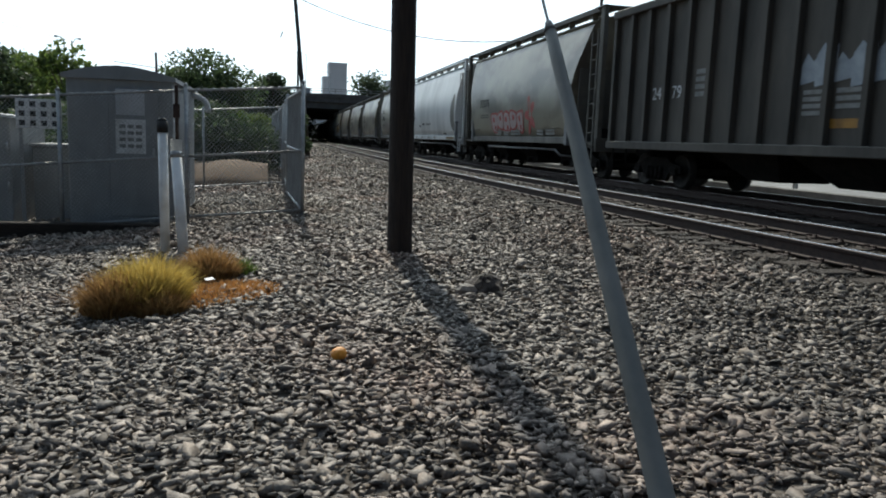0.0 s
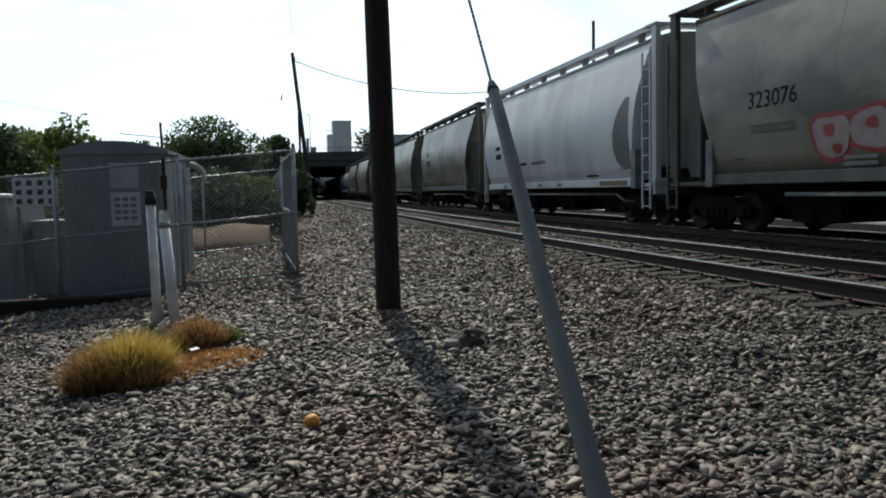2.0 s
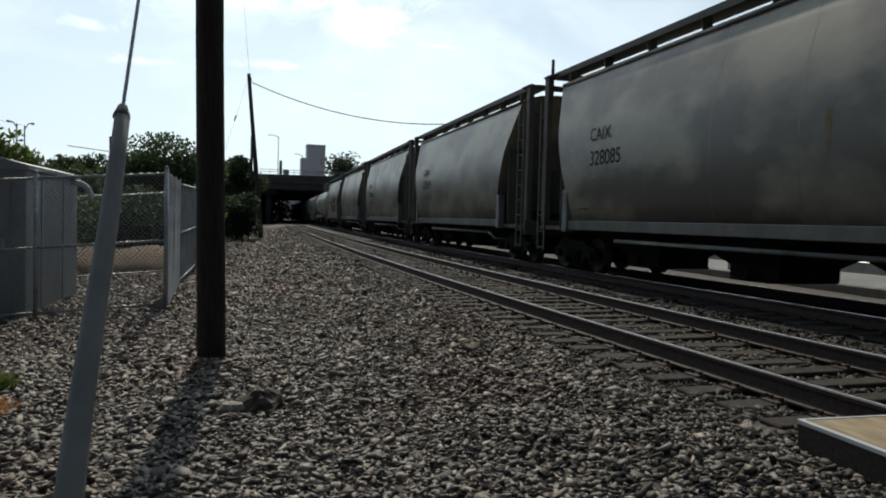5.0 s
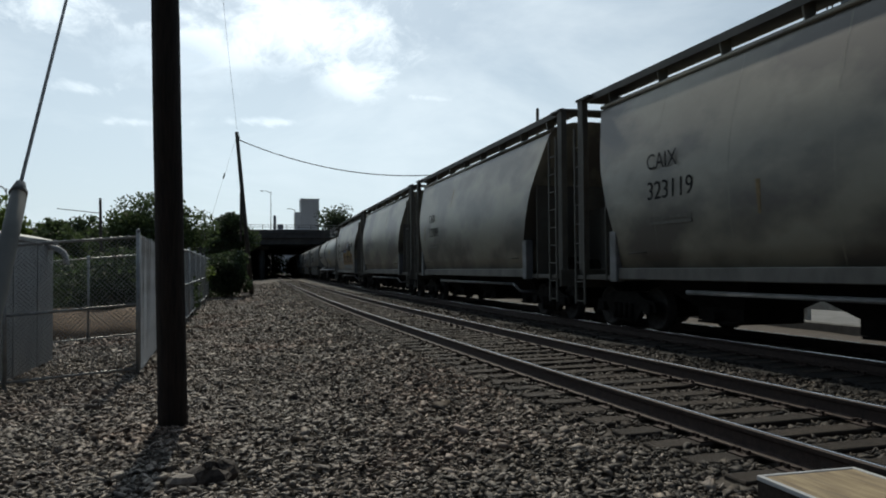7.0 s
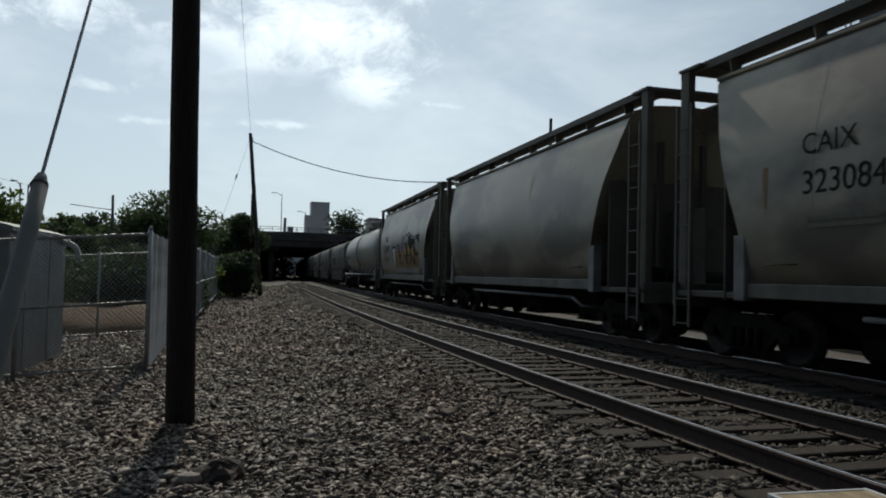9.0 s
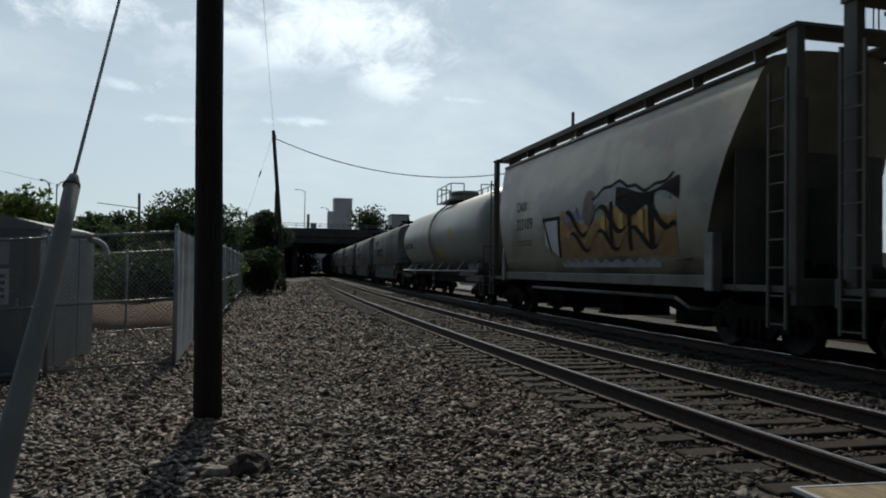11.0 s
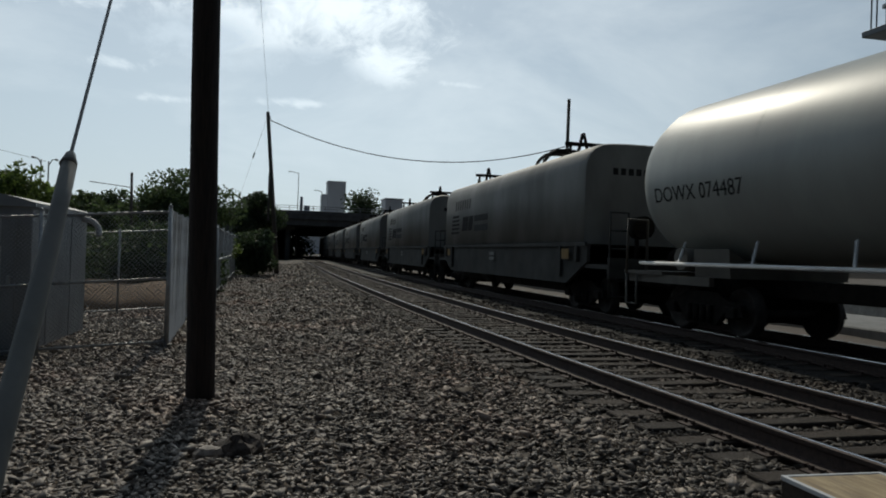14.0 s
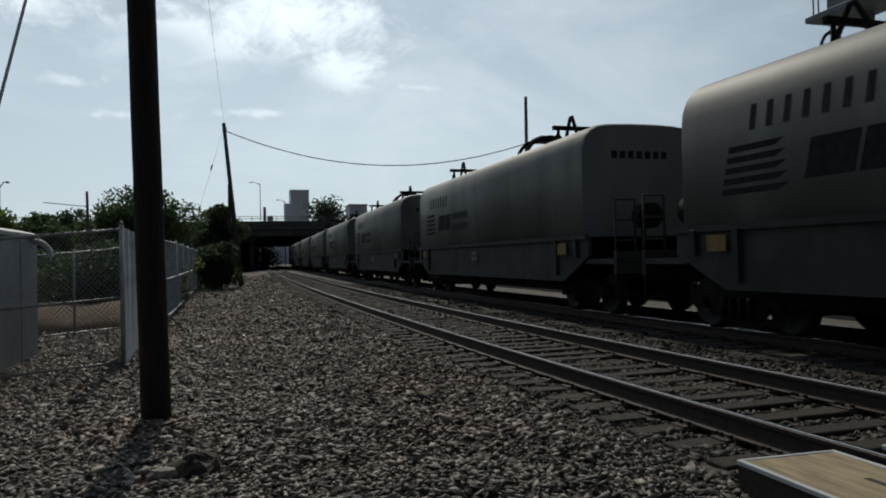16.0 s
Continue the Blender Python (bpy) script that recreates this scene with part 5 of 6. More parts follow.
def build_fence():
    f = thing("chain_link_fence", "galvanised chain-link enclosure fence with three rails round grey cabinets", "fence")
    xs = [0.16, -1.75, -3.7, -5.6, -7.5]
    y = 13.5
    for x in xs:
        bm = bm_tube(bmesh.new(), (x, y, low(x) - 0.2), (x, y, low(x) + 2.28), 0.032, n=10)
        bm_tube(bm, (x, y, low(x) + 2.28), (x, y, low(x) + 2.33), 0.04, 0.01, n=10)
        part("post", bm, GALV, f)
    for a, b in zip(xs, xs[1:]):
        for z in (0.10, 1.12, 2.2):
            bm = bm_tube(bmesh.new(), (a, y, low(a) + z), (b, y, low(b) + z), 0.021, n=8)
            bm_pipe(bm, [(a + (b - a) * t, y - 0.02 + 0.012 * math.sin(t * 90), low(a) + (low(b) - low(a)) * t + z + 0.02 + 0.012 * math.cos(t * 90)) for t in np.linspace(0, 1, 40)], 0.006, 4)
            part("rail", bm, GALV, f)
        part("mesh_panel", chain_mesh(bmesh.new(), (a, y, 0), (b, y, 0), 0.04, 2.2, low(a), low(b), 0.07, 0.0028), GALV, f, "woven diamond wire mesh")
    # far side of the enclosure
    yb = 22.0
    for x in (-0.05, -2.2, -4.4, -6.6):
        part("post", bm_tube(bmesh.new(), (x, yb, low(x) - 0.2), (x, yb, low(x) + 2.25), 0.03, n=8), GALV, f)
    for z in (0.06, 2.15):
        part("rail", bm_tube(bmesh.new(), (-0.05, yb, z), (-6.6, yb, z + low(-6.6)), 0.021, n=8), GALV, f)
    part("mesh_panel", chain_mesh(bmesh.new(), (-0.05, yb, 0), (-6.6, yb, 0), 0.06, 2.15, 0, low(-6.6), 0.15, 0.003), GALV, f, "woven diamond wire mesh")
    # the run beside the track
    g = thing("trackside_fence", "long chain-link fence with pale privacy slats beside the railway", "fence")
    line = [(0.16, 13.5, 0.0), (-0.02, 17.5, 0.03), (0.0, 21.8, 0.1), (0.0, 26.0, 0.14), (-0.10, 30.4, 0.16), (-0.21, 35.0, 0.17), (-0.32, 40.0, 0.18), (-0.46, 46.0, 0.2), (-0.64, 53.0, 0.21), (-0.85, 62.0, 0.23)]
    for k, ((xa, ya, za), (xb, ybb, zb)) in enumerate(zip(line, line[1:])):
        part("post", bm_tube(bmesh.new(), (xb, ybb, zb - 0.2), (xb, ybb, zb + 2.25), 0.038, n=8), GALV, g)
        for z in (0.08, 1.1, 2.15):
            part("rail", bm_tube(bmesh.new(), (xa, ya, za + z), (xb, ybb, zb + z), 0.026, n=8), GALV, g)
        part("mesh_panel", chain_mesh(bmesh.new(), (xa, ya, 0), (xb, ybb, 0), 0.08, 2.15, za, zb, 0.11 if k else 0.075, 0.003), GALV, g, "woven diamond wire mesh")
        n = int((ybb - ya) / 0.62)
        for j in range(1, n):
            t = j / n
            x, y, z = xa + (xb - xa) * t, ya + (ybb - ya) * t, za + (zb - za) * t
            if k:
                part("picket", bm_box(bmesh.new(), x - 0.012, x + 0.012, y - 0.03, y + 0.03, z + 0.08, z + 2.13), GALV, g)
    rng = random.Random(9)
    slat = mesh_of("slat", bm_box(bmesh.new(), -0.008, 0.008, -0.033, 0.033, 0.0, 2.16), SLAT)
    for j in range(51):
        y = 13.62 + j * 0.075
        part("slat", slat, None, g, at=pose(0.19 - 0.045 * (y - 13.5), y, 0.05 + rng.uniform(-0.02, 0.03), 0, rng.uniform(-0.5, 0.5), rng.uniform(-4, 4)))


def build_cabinets():
    c = thing("signal_cabinet", "large grey metal railway signal cabinet with a low arched roof", "equipment cabinet")
    x0, x1, y0, y1, z0, z1 = -3.70, -2.02, 14.0, 17.6, -0.33, 2.25
    part("body", bm_box(bmesh.new(), x0, x1, y0, y1, z0, z1, 0.015), CABINET, c)
    bm = bmesh.new()
    n = 9
    arc = [(x0 - 0.06 + (x1 - x0 + 0.12) * k / (n - 1), z1 + 0.02 + 0.16 * math.sin(math.pi * k / (n - 1))) for k in range(n)]
    ring = [(x0 - 0.06, z1 - 0.05)] + arc + [(x1 + 0.06, z1 - 0.05)]
    bm_loft(bm, [[(x, y, z) for x, z in ring] for y in (y0 - 0.08, y1 + 0.08)], smooth=False)
    part("roof", bm, CABINET, c)
    d = part("door", bm_box(bmesh.new(), -3.05, -2.25, y0 - 0.03, y0 - 0.002, -0.1, 2.08, 0.008), CABINET, c)
    part("door_handle", bm_box(bmesh.new(), -2.36, -2.31, y0 - 0.08, y0 - 0.03, 0.9, 1.08, 0.01), GALV, d)
    part("upper_plate", bm_box(bmesh.new(), -2.93, -2.47, y0 - 0.036, y0 - 0.031, 1.62, 2.05), CABINET_LIGHT, d)
    s = part("notice", bm_box(bmesh.new(), -2.94, -2.46, y0 - 0.038, y0 - 0.031, 0.97, 1.55), WHITE, d, "pale warning notice with rows of small dark print")
    bm = bmesh.new()
    for r in range(4):
        for k in range(3):
            bm_box(bm, -2.88 + k * 0.13, -2.78 + k * 0.13, y0 - 0.041, y0 - 0.0385, 1.07 + r * 0.11, 1.13 + r * 0.11)
    part("print", bm, MARK_GREY, s)
    for y in (14.9, 16.4):
        part("side_seam", bm_box(bmesh.new(), x1 + 0.001, x1 + 0.012, y - 0.02, y + 0.02, z0 + 0.05, z1 - 0.06), CABINET, c)
    bm = bmesh.new()
    pts = [(x1 - 0.05, 17.2, 2.13)] + [(x1 + 0.05 + 0.28 * math.sin(a), 17.2, 1.85 + 0.28 * math.cos(a)) for a in np.linspace(0, math.pi / 2 + 0.2, 7)]
    bm_pipe(bm, pts, 0.06, 10)
    part("vent_hood", bm, WHITE, c, "white curved vent pipe")
    b = thing("equipment_box", "grey metal equipment box with a sloping pale lid edge", "equipment cabinet")
    part("body", bm_box(bmesh.new(), -7.4, -4.85, 14.9, 17.0, -0.55, 1.50, 0.015), CABINET, b)
    part("lid", bm_loft(bmesh.new(), [[(-7.5, y, 1.66), (-4.76, y, 1.50), (-4.76, y, 1.55), (-7.5, y, 1.72)] for y in (14.8, 17.1)], smooth=False), CABINET_LIGHT, b)
    for z in (0.2, 0.9):
        part("hinge", bm_tube(bmesh.new(), (-4.9, 14.87, z), (-4.9, 14.87, z + 0.18), 0.02, n=8), GALV, b)
    r = thing("perforated_stand", "white perforated panel held on two grey legs", "panel")
    p = part("perforated_panel", bm_box(bmesh.new(), -4.62, -3.90, 14.46, 14.50, 1.34, 1.84, 0.005), WHITE, r, "white panel with rows of square holes")
    hole = mesh_of("hole", bm_box(bmesh.new(), -0.045, 0.045, -0.004, 0.004, -0.045, 0.045), BLACK)
    for k in range(12):
        part("hole", hole, None, p, at=pose(-4.52 + (k % 4) * 0.172, 14.4585, 1.43 + (k // 4) * 0.16))
    for x in (-4.56, -3.96):
        part("leg", bm_box(bmesh.new(), x - 0.03, x + 0.03, 14.5, 14.56, -0.5, 1.34), CABINET, r)
    d = thing("battery_box", "dull grey battery box between larger cabinets", "equipment cabinet")
    part("body", bm_box(bmesh.new(), -4.7, -3.82, 15.6, 16.6, -0.5, 1.0, 0.02), CABINET, d)
    part("lid", bm_box(bmesh.new(), -4.74, -3.78, 15.55, 16.65, 1.0, 1.06, 0.01), CABINET, d)
    w = thing("low_block_wall", "low sunlit pale block wall behind the enclosure", "wall")
    for r_ in range(4):
        for k in range(6):
            x = -9.0 + k * 0.42 + (0.21 if r_ % 2 else 0)
            part("block", bm_box(bmesh.new(), x, x + 0.41, 19.2, 19.4, -0.55 + r_ * 0.205, -0.355 + r_ * 0.205, 0.006), PALE, w)
    g = thing("curb_timber", "long weathered timber lying along the fence foot", "timber")
    part("beam", bm_box(bmesh.new(), -7.6, -1.9, 13.05, 13.3, -0.75, -0.13, 0.02), TIE, g)
    m = solo("earth_bank", bm_loft(bmesh.new(), [[(x, y + 0.3 * math.sin(x * 1.3), z + 0.06 * math.sin(x * 2.9)) for y, z in ((22.6, -0.6), (24.0, 0.1), (25.2, 0.42), (26.5, 0.46), (28.0, -0.6))] for x in np.linspace(-9.0, -0.5, 18)]), EARTH, "low dry brown earth bank inside the enclosure", "earth bank")


def build_markers():
    a = thing("marker_post", "white plastic marker post with a black cap", "marker post", group="marker posts")
    part("post", bm_tube(bmesh.new(), (-1.66, 10.05, -0.2), (-1.665, 10.0, 1.36), 0.058, n=12), WHITE, a)
    part("cap", bm_tube(bm_tube(bmesh.new(), (-1.665, 10.0, 1.36), (-1.667, 10.0, 1.50), 0.066, n=12), (-1.667, 10.0, 1.50), (-1.667, 10.0, 1.54), 0.066, 0.035, n=12), BLACK, a, "black rubber cap")
    b = thing("marker_post", "leaning white plastic marker post without a cap", "marker post", group="marker posts")
    part("post", bm_tube(bmesh.new(), (-1.40, 9.72, -0.2), (-1.50, 9.9, 1.10), 0.066, n=12), WHITE, b)
    part("band", bm_tube(bmesh.new(), (-1.498, 9.895, 1.06), (-1.503, 9.905, 1.14), 0.070, n=12), GALV, b)
    s = thing("sign_stake", "thin rusty metal stake with small plates beside marker posts", "stake")
    part("stake", bm_box(bmesh.new(), -1.54, -1.50, 10.2, 10.23, -0.1, 1.95), STEEL_RUST, s)
    part("plate", bm_box(bmesh.new(), -1.60, -1.46, 10.18, 10.2, 1.12, 1.28), GALV, s)
    part("plate", bm_box(bmesh.new(), -1.56, -1.48, 10.18, 10.2, 1.55, 1.72), STEEL_RUST, s)
    for ob in (a, b, s):
        ob.matrix_basis = pose(-0.01, 0.12, 0)


def build_tuft(name, label, mat, cx, cy, rx, ry, h, blades, seed):
    rng = np.random.default_rng(seed)
    bm = bmesh.new()
    for _ in range(blades):
        a, q = rng.uniform(0, math.tau), math.sqrt(rng.uniform(0, 1))
        x, y = cx + rx * q * math.cos(a), cy + ry * q * math.sin(a)
        z = float(ground_z(np.array(x), np.array(y)))
        hh = h * (1 - 0.55 * q * q) * rng.uniform(0.45, 1.1)
        lean = Vector((math.cos(a) * q * 0.35 + rng.normal(0, 0.22), math.sin(a) * q * 0.35 + rng.normal(0, 0.22), 1)).normalized()
        base, w = Vector((x, y, z - 0.02)), rng.uniform(0.003, 0.006)
        t = rng.uniform(0, math.pi)
        s = Vector((math.cos(t), math.sin(t), 0)) * w
        mid, tip = base + lean * hh * 0.6, base + lean * hh + Vector((lean.x, lean.y, -0.25)) * hh * 0.35
        v = [bm.verts.new(p) for p in (base - s, base + s, mid + s * 0.8, mid - s * 0.8, tip)]
        bm.faces.new(v[:4]); bm.faces.new((v[3], v[2], v[4]))
    me = bpy.data.meshes.new(name)
    bm.to_mesh(me); bm.free(); me.materials.append(mat)
    return tagged(new(name, me), label, "grass", kind="stuff")


def build_tree(label, x, y, z0, h, w, mat, seed, leaves=3500, leaf=0.16, low_crown=0.25, blobs=9, name="tree"):
    rng = np.random.default_rng(seed)
    tr = thing(name, label, "tree" if name == "tree" else "bush", pose(x, y, z0))
    centres = []
    bm = bmesh.new()
    fork = h * low_crown
    r = max(0.03, h * 0.022)
    bm_tube(bm, (0, 0, -0.2), (0.02 * h, 0, fork), r, r * 0.75, n=8)
    for k in range(blobs):
        a = k * 2.4 + rng.uniform(-0.4, 0.4)
        q = math.sqrt((k + 0.5) / blobs)
        c = Vector((w * 0.36 * q * math.cos(a), w * 0.36 * q * math.sin(a), h * (rng.uniform(low_crown + 0.15, 0.92 - 0.2 * q) if name == "tree" else rng.uniform(0.08, 0.82 - 0.3 * q))))
        centres.append((c, w * rng.uniform(0.2, 0.32)))
        m = Vector((0.02 * h, 0, fork)).lerp(c, 0.5) + Vector((0, 0, 0.04 * h))
        bm_tube(bm, (0.02 * h, 0, fork * 0.9), m, r * 0.5, r * 0.35, n=6, caps=False)
        bm_tube(bm, m, c, r * 0.35, r * 0.12, n=5, caps=False)
    part("trunk", bm, BARK, tr)
    n = leaves
    pick = rng.integers(0, blobs, n)
    C = np.array([c for c, _ in centres])[pick]
    R = np.array([q for _, q in centres])[pick]
    d = rng.normal(size=(n, 3)); d /= np.linalg.norm(d, axis=1)[:, None]
    P = C + d * (R * rng.uniform(0.35, 1.12, n) ** 0.6)[:, None] * np.array([1, 1, 0.78])
    u = rng.normal(size=(n, 3)); u /= np.linalg.norm(u, axis=1)[:, None]
    v = np.cross(u, rng.normal(size=(n, 3))); v /= np.linalg.norm(v, axis=1)[:, None]
    s = leaf * rng.uniform(0.6, 1.4, n)[:, None]
    Q = np.stack([P - u * s, P + v * s * 0.55, P + u * s, P - v * s * 0.55], 1).reshape(-1, 3)
    me = bpy.data.meshes.new("crown")
    me.from_pydata(Q.tolist(), [], np.arange(4 * n).reshape(n, 4).tolist())
    me.materials.append(mat)
    part("crown", me, None, tr)
    return tr


def build_lamp_post(x, y, h, arm, label, r=0.07):
    l = thing("street_lamp", label, "street lamp")
    part("post", bm_tube(bmesh.new(), (x, y, -0.2), (x, y, h), r, r * 0.6, n=8), LAMP_STEEL, l)
    part("arm", bm_pipe(bmesh.new(), [(x, y, h - 0.3), (x + arm * 0.5, y, h + 0.12), (x + arm, y, h + 0.15)], r * 0.5, 6), LAMP_STEEL, l)
    part("lamp_head", bm_box(bmesh.new(), min(x + arm * 0.9, x + arm * 1.25), max(x + arm * 0.9, x + arm * 1.25), y - 0.15, y + 0.15, h + 0.06, h + 0.2, 0.03), LAMP_STEEL, l)


def build_bridge():
    b = thing("road_bridge", "dark concrete road overpass crossing above the tracks with railing", "bridge")
    # Deck runs far back so that the opening beneath it turns dark.
    y0, y1 = 130.0, 230.0
    part("deck", bm_box(bmesh.new(), -60, 62, y0, y1, 7.0, 8.05, 0.05), BRIDGE, b)
    part("parapet", bm_box(bmesh.new(), -60, 62, y0 - 0.15, y0 + 0.2, 7.8, 8.45, 0.03), BRIDGE, b)
    for k in range(32):
        part("girder", bm_box(bmesh.new(), -16, 24, y0 + 0.6 + k * 3.1, y0 + 1.2 + k * 3.1, 6.0, 7.0), BRIDGE, b)
    for x0, x1 in ((-16, -1.5), (17.5, 30)):
        part("abutment", bm_box(bmesh.new(), x0, x1, y0 + 0.4, y1 - 0.4, -0.5, 7.0, 0.05), BRIDGE, b)
    for yy in np.arange(y0 + 6, y1, 13.0):
        for x in (1.6, 4.0):
            part("pier", bm_tube(bmesh.new(), (x, yy, -0.5), (x, yy, 5.2), 0.5, n=16), BRIDGE, b)
        part("pier_cap", bm_box(bmesh.new(), 0.4, 5.2, yy - 0.6, yy + 0.6, 5.2, 6.0, 0.05), BRIDGE, b)
    for x in np.arange(-40, 40, 2.0):
        part("rail_post", bm_box(bmesh.new(), x - 0.05, x + 0.05, y0 - 0.02, y0 + 0.08, 8.55, 9.25), LAMP_STEEL, b)
    for z in (8.85, 9.22):
        part("handrail", bm_box(bmesh.new(), -60, 62, y0, y0 + 0.07, z, z + 0.08), LAMP_STEEL, b)
    e = thing("embankment", "earth embankment under the bridge approach", "embankment", kind="structure")
    part("slope", bm_loft(bmesh.new(), [[(x, y, z) for y, z in ((118, -0.5), (129.6, 6.8), (230, 6.8), (238, -0.5))] for x in (-120, -16)], smooth=False), GROUND, e)
    part("slope", bm_loft(bmesh.new(), [[(x, y, z) for y, z in ((118, -0.5), (129.6, 6.8), (230, 6.8), (238, -0.5))] for x in (30, 130)], smooth=False), GROUND, e)


def build_tower():
    t = thing("tower_block", "distant pale grey concrete tower in two steps", "building")
    y = 430
    part("wall", bm_box(bmesh.new(), 30.0, 40.2, y, y + 14, 0, 41.5, 0.1), TOWER, t)
    part("wing", bm_box(bmesh.new(), 26.8, 30.0, y + 1, y + 13, 0, 34.4, 0.1), TOWER, t)
    part("roof", bm_box(bmesh.new(), 29.8, 40.4, y - 0.2, y + 14.2, 41.5, 42.0), TOWER, t)
    b = thing("low_building", "distant low pale flat-roofed building", "building")
    part("wall", bm_box(bmesh.new(), 14, 26, 420, 440, 0, 24, 0.1), TOWER, b)
    part("roof_box", bm_box(bmesh.new(), 17, 20, 425, 432, 24, 27), TOWER_DARK, b)
    part("chimney", bm_tube(bmesh.new(), (15.5, 428, 24), (15.5, 428, 32), 0.8, n=10), TOWER_DARK, b)
    w = thing("warehouse", "grey flat-roofed building behind the train", "building")
    part("wall", bm_box(bmesh.new(), 56, 65, 380, 395, 0, 29.5, 0.1), TOWER, w)
    part("roof", bm_box(bmesh.new(), 55.7, 65.3, 379.7, 395.3, 29.5, 30.1), TOWER_DARK, w)


def build_beyond():
    """The paved yard on the other side of the train."""
    y = solo("paved_yard", bm_box(bmesh.new(), 15.5, 46, -30, 90, -0.2, 0.16), PALE, "sunlit pale concrete yard beyond the train", "pavement", kind="structure")
    k = solo("kerb", bm_box(bmesh.new(), 15.2, 15.5, -30, 90, -0.2, 0.30, 0.03), PALE, "pale concrete kerb", "kerb", kind="structure")
    g = thing("guard_rail", "low pale metal guard rail along the yard", "guard rail")
    for yy in np.arange(-10, 60, 4.0):
        part("post", bm_box(bmesh.new(), 16.55, 16.67, yy - 0.06, yy + 0.06, 0.1, 0.85), GALV, g)
    part("beam", bm_box(bmesh.new(), 16.45, 16.52, -12, 62, 0.5, 0.8, 0.02), GALV, g)


def build_billboard():
    b = thing("billboard", "dark grey steel billboard back with catwalk on tall posts", "billboard")
    part("panel", bm_box(bmesh.new(), 21.9, 22.3, 10.0, 22.35, 9.95, 14.0, 0.03), SLATE, b)
    part("catwalk", bm_box(bmesh.new(), 21.2, 22.9, 9.8, 22.6, 9.6, 9.8, 0.02), SLATE, b)
    for z in (10.6, 11.6, 12.6):
        part("stringer", bm_box(bmesh.new(), 21.78, 21.9, 10.0, 22.35, z, z + 0.14), LAMP_STEEL, b)
    for y in (11.5, 21.0):
        part("post", bm_tube(bmesh.new(), (22.4, y, -0.2), (22.4, y, 13.5), 0.16, n=10), LAMP_STEEL, b)
    for y in (22.38, 22.62):
        part("ladder_rail", bm_tube(bmesh.new(), (21.6, y, 9.8), (21.6, y, 12.0), 0.03, n=6), LAMP_STEEL, b)


def build_crossing():
    c = thing("crossing_panel", "sun-bleached tan crossing slab with pale steel edging beside the rail", "crossing panel")
    top = RAIL_Z - 0.02
    for x0, x1 in ((4.83, 5.535), (5.90, 7.15)):
        slab = part("slab", bm_box(bmesh.new(), x0 + 0.03, x1 - 0.03, 0.4, 4.57, top - 0.22, top - 0.004, 0.006), PLANK, c)
        # Dark timber colour puts the shade of the slab's sides into them.
        part("skirt", bm_box(bmesh.new(), x0 + 0.006, x1 - 0.006, 0.39, 4.594, top - 0.26, top - 0.03), TIE, c, "side darkened for its shade")
        for a, b, y0, y1 in ((x0, x0 + 0.03, 0.39, 4.6), (x1 - 0.03, x1, 0.39, 4.6), (x0 + 0.03, x1 - 0.03, 4.57, 4.6)):
            part("edging", bm_box(bmesh.new(), a, b, y0, y1, top - 0.03, top, 0.004), CABINET_LIGHT, c, "worn pale steel edge")
        for y in (1.0, 2.6, 3.95):
            part("lifting_slot", bm_box(bmesh.new(), (x0 + x1) / 2 + 0.05, (x0 + x1) / 2 + 0.09, y - 0.11, y + 0.11, top - 0.004, top - 0.0015), BLACK, slab, "dark lifting slot")


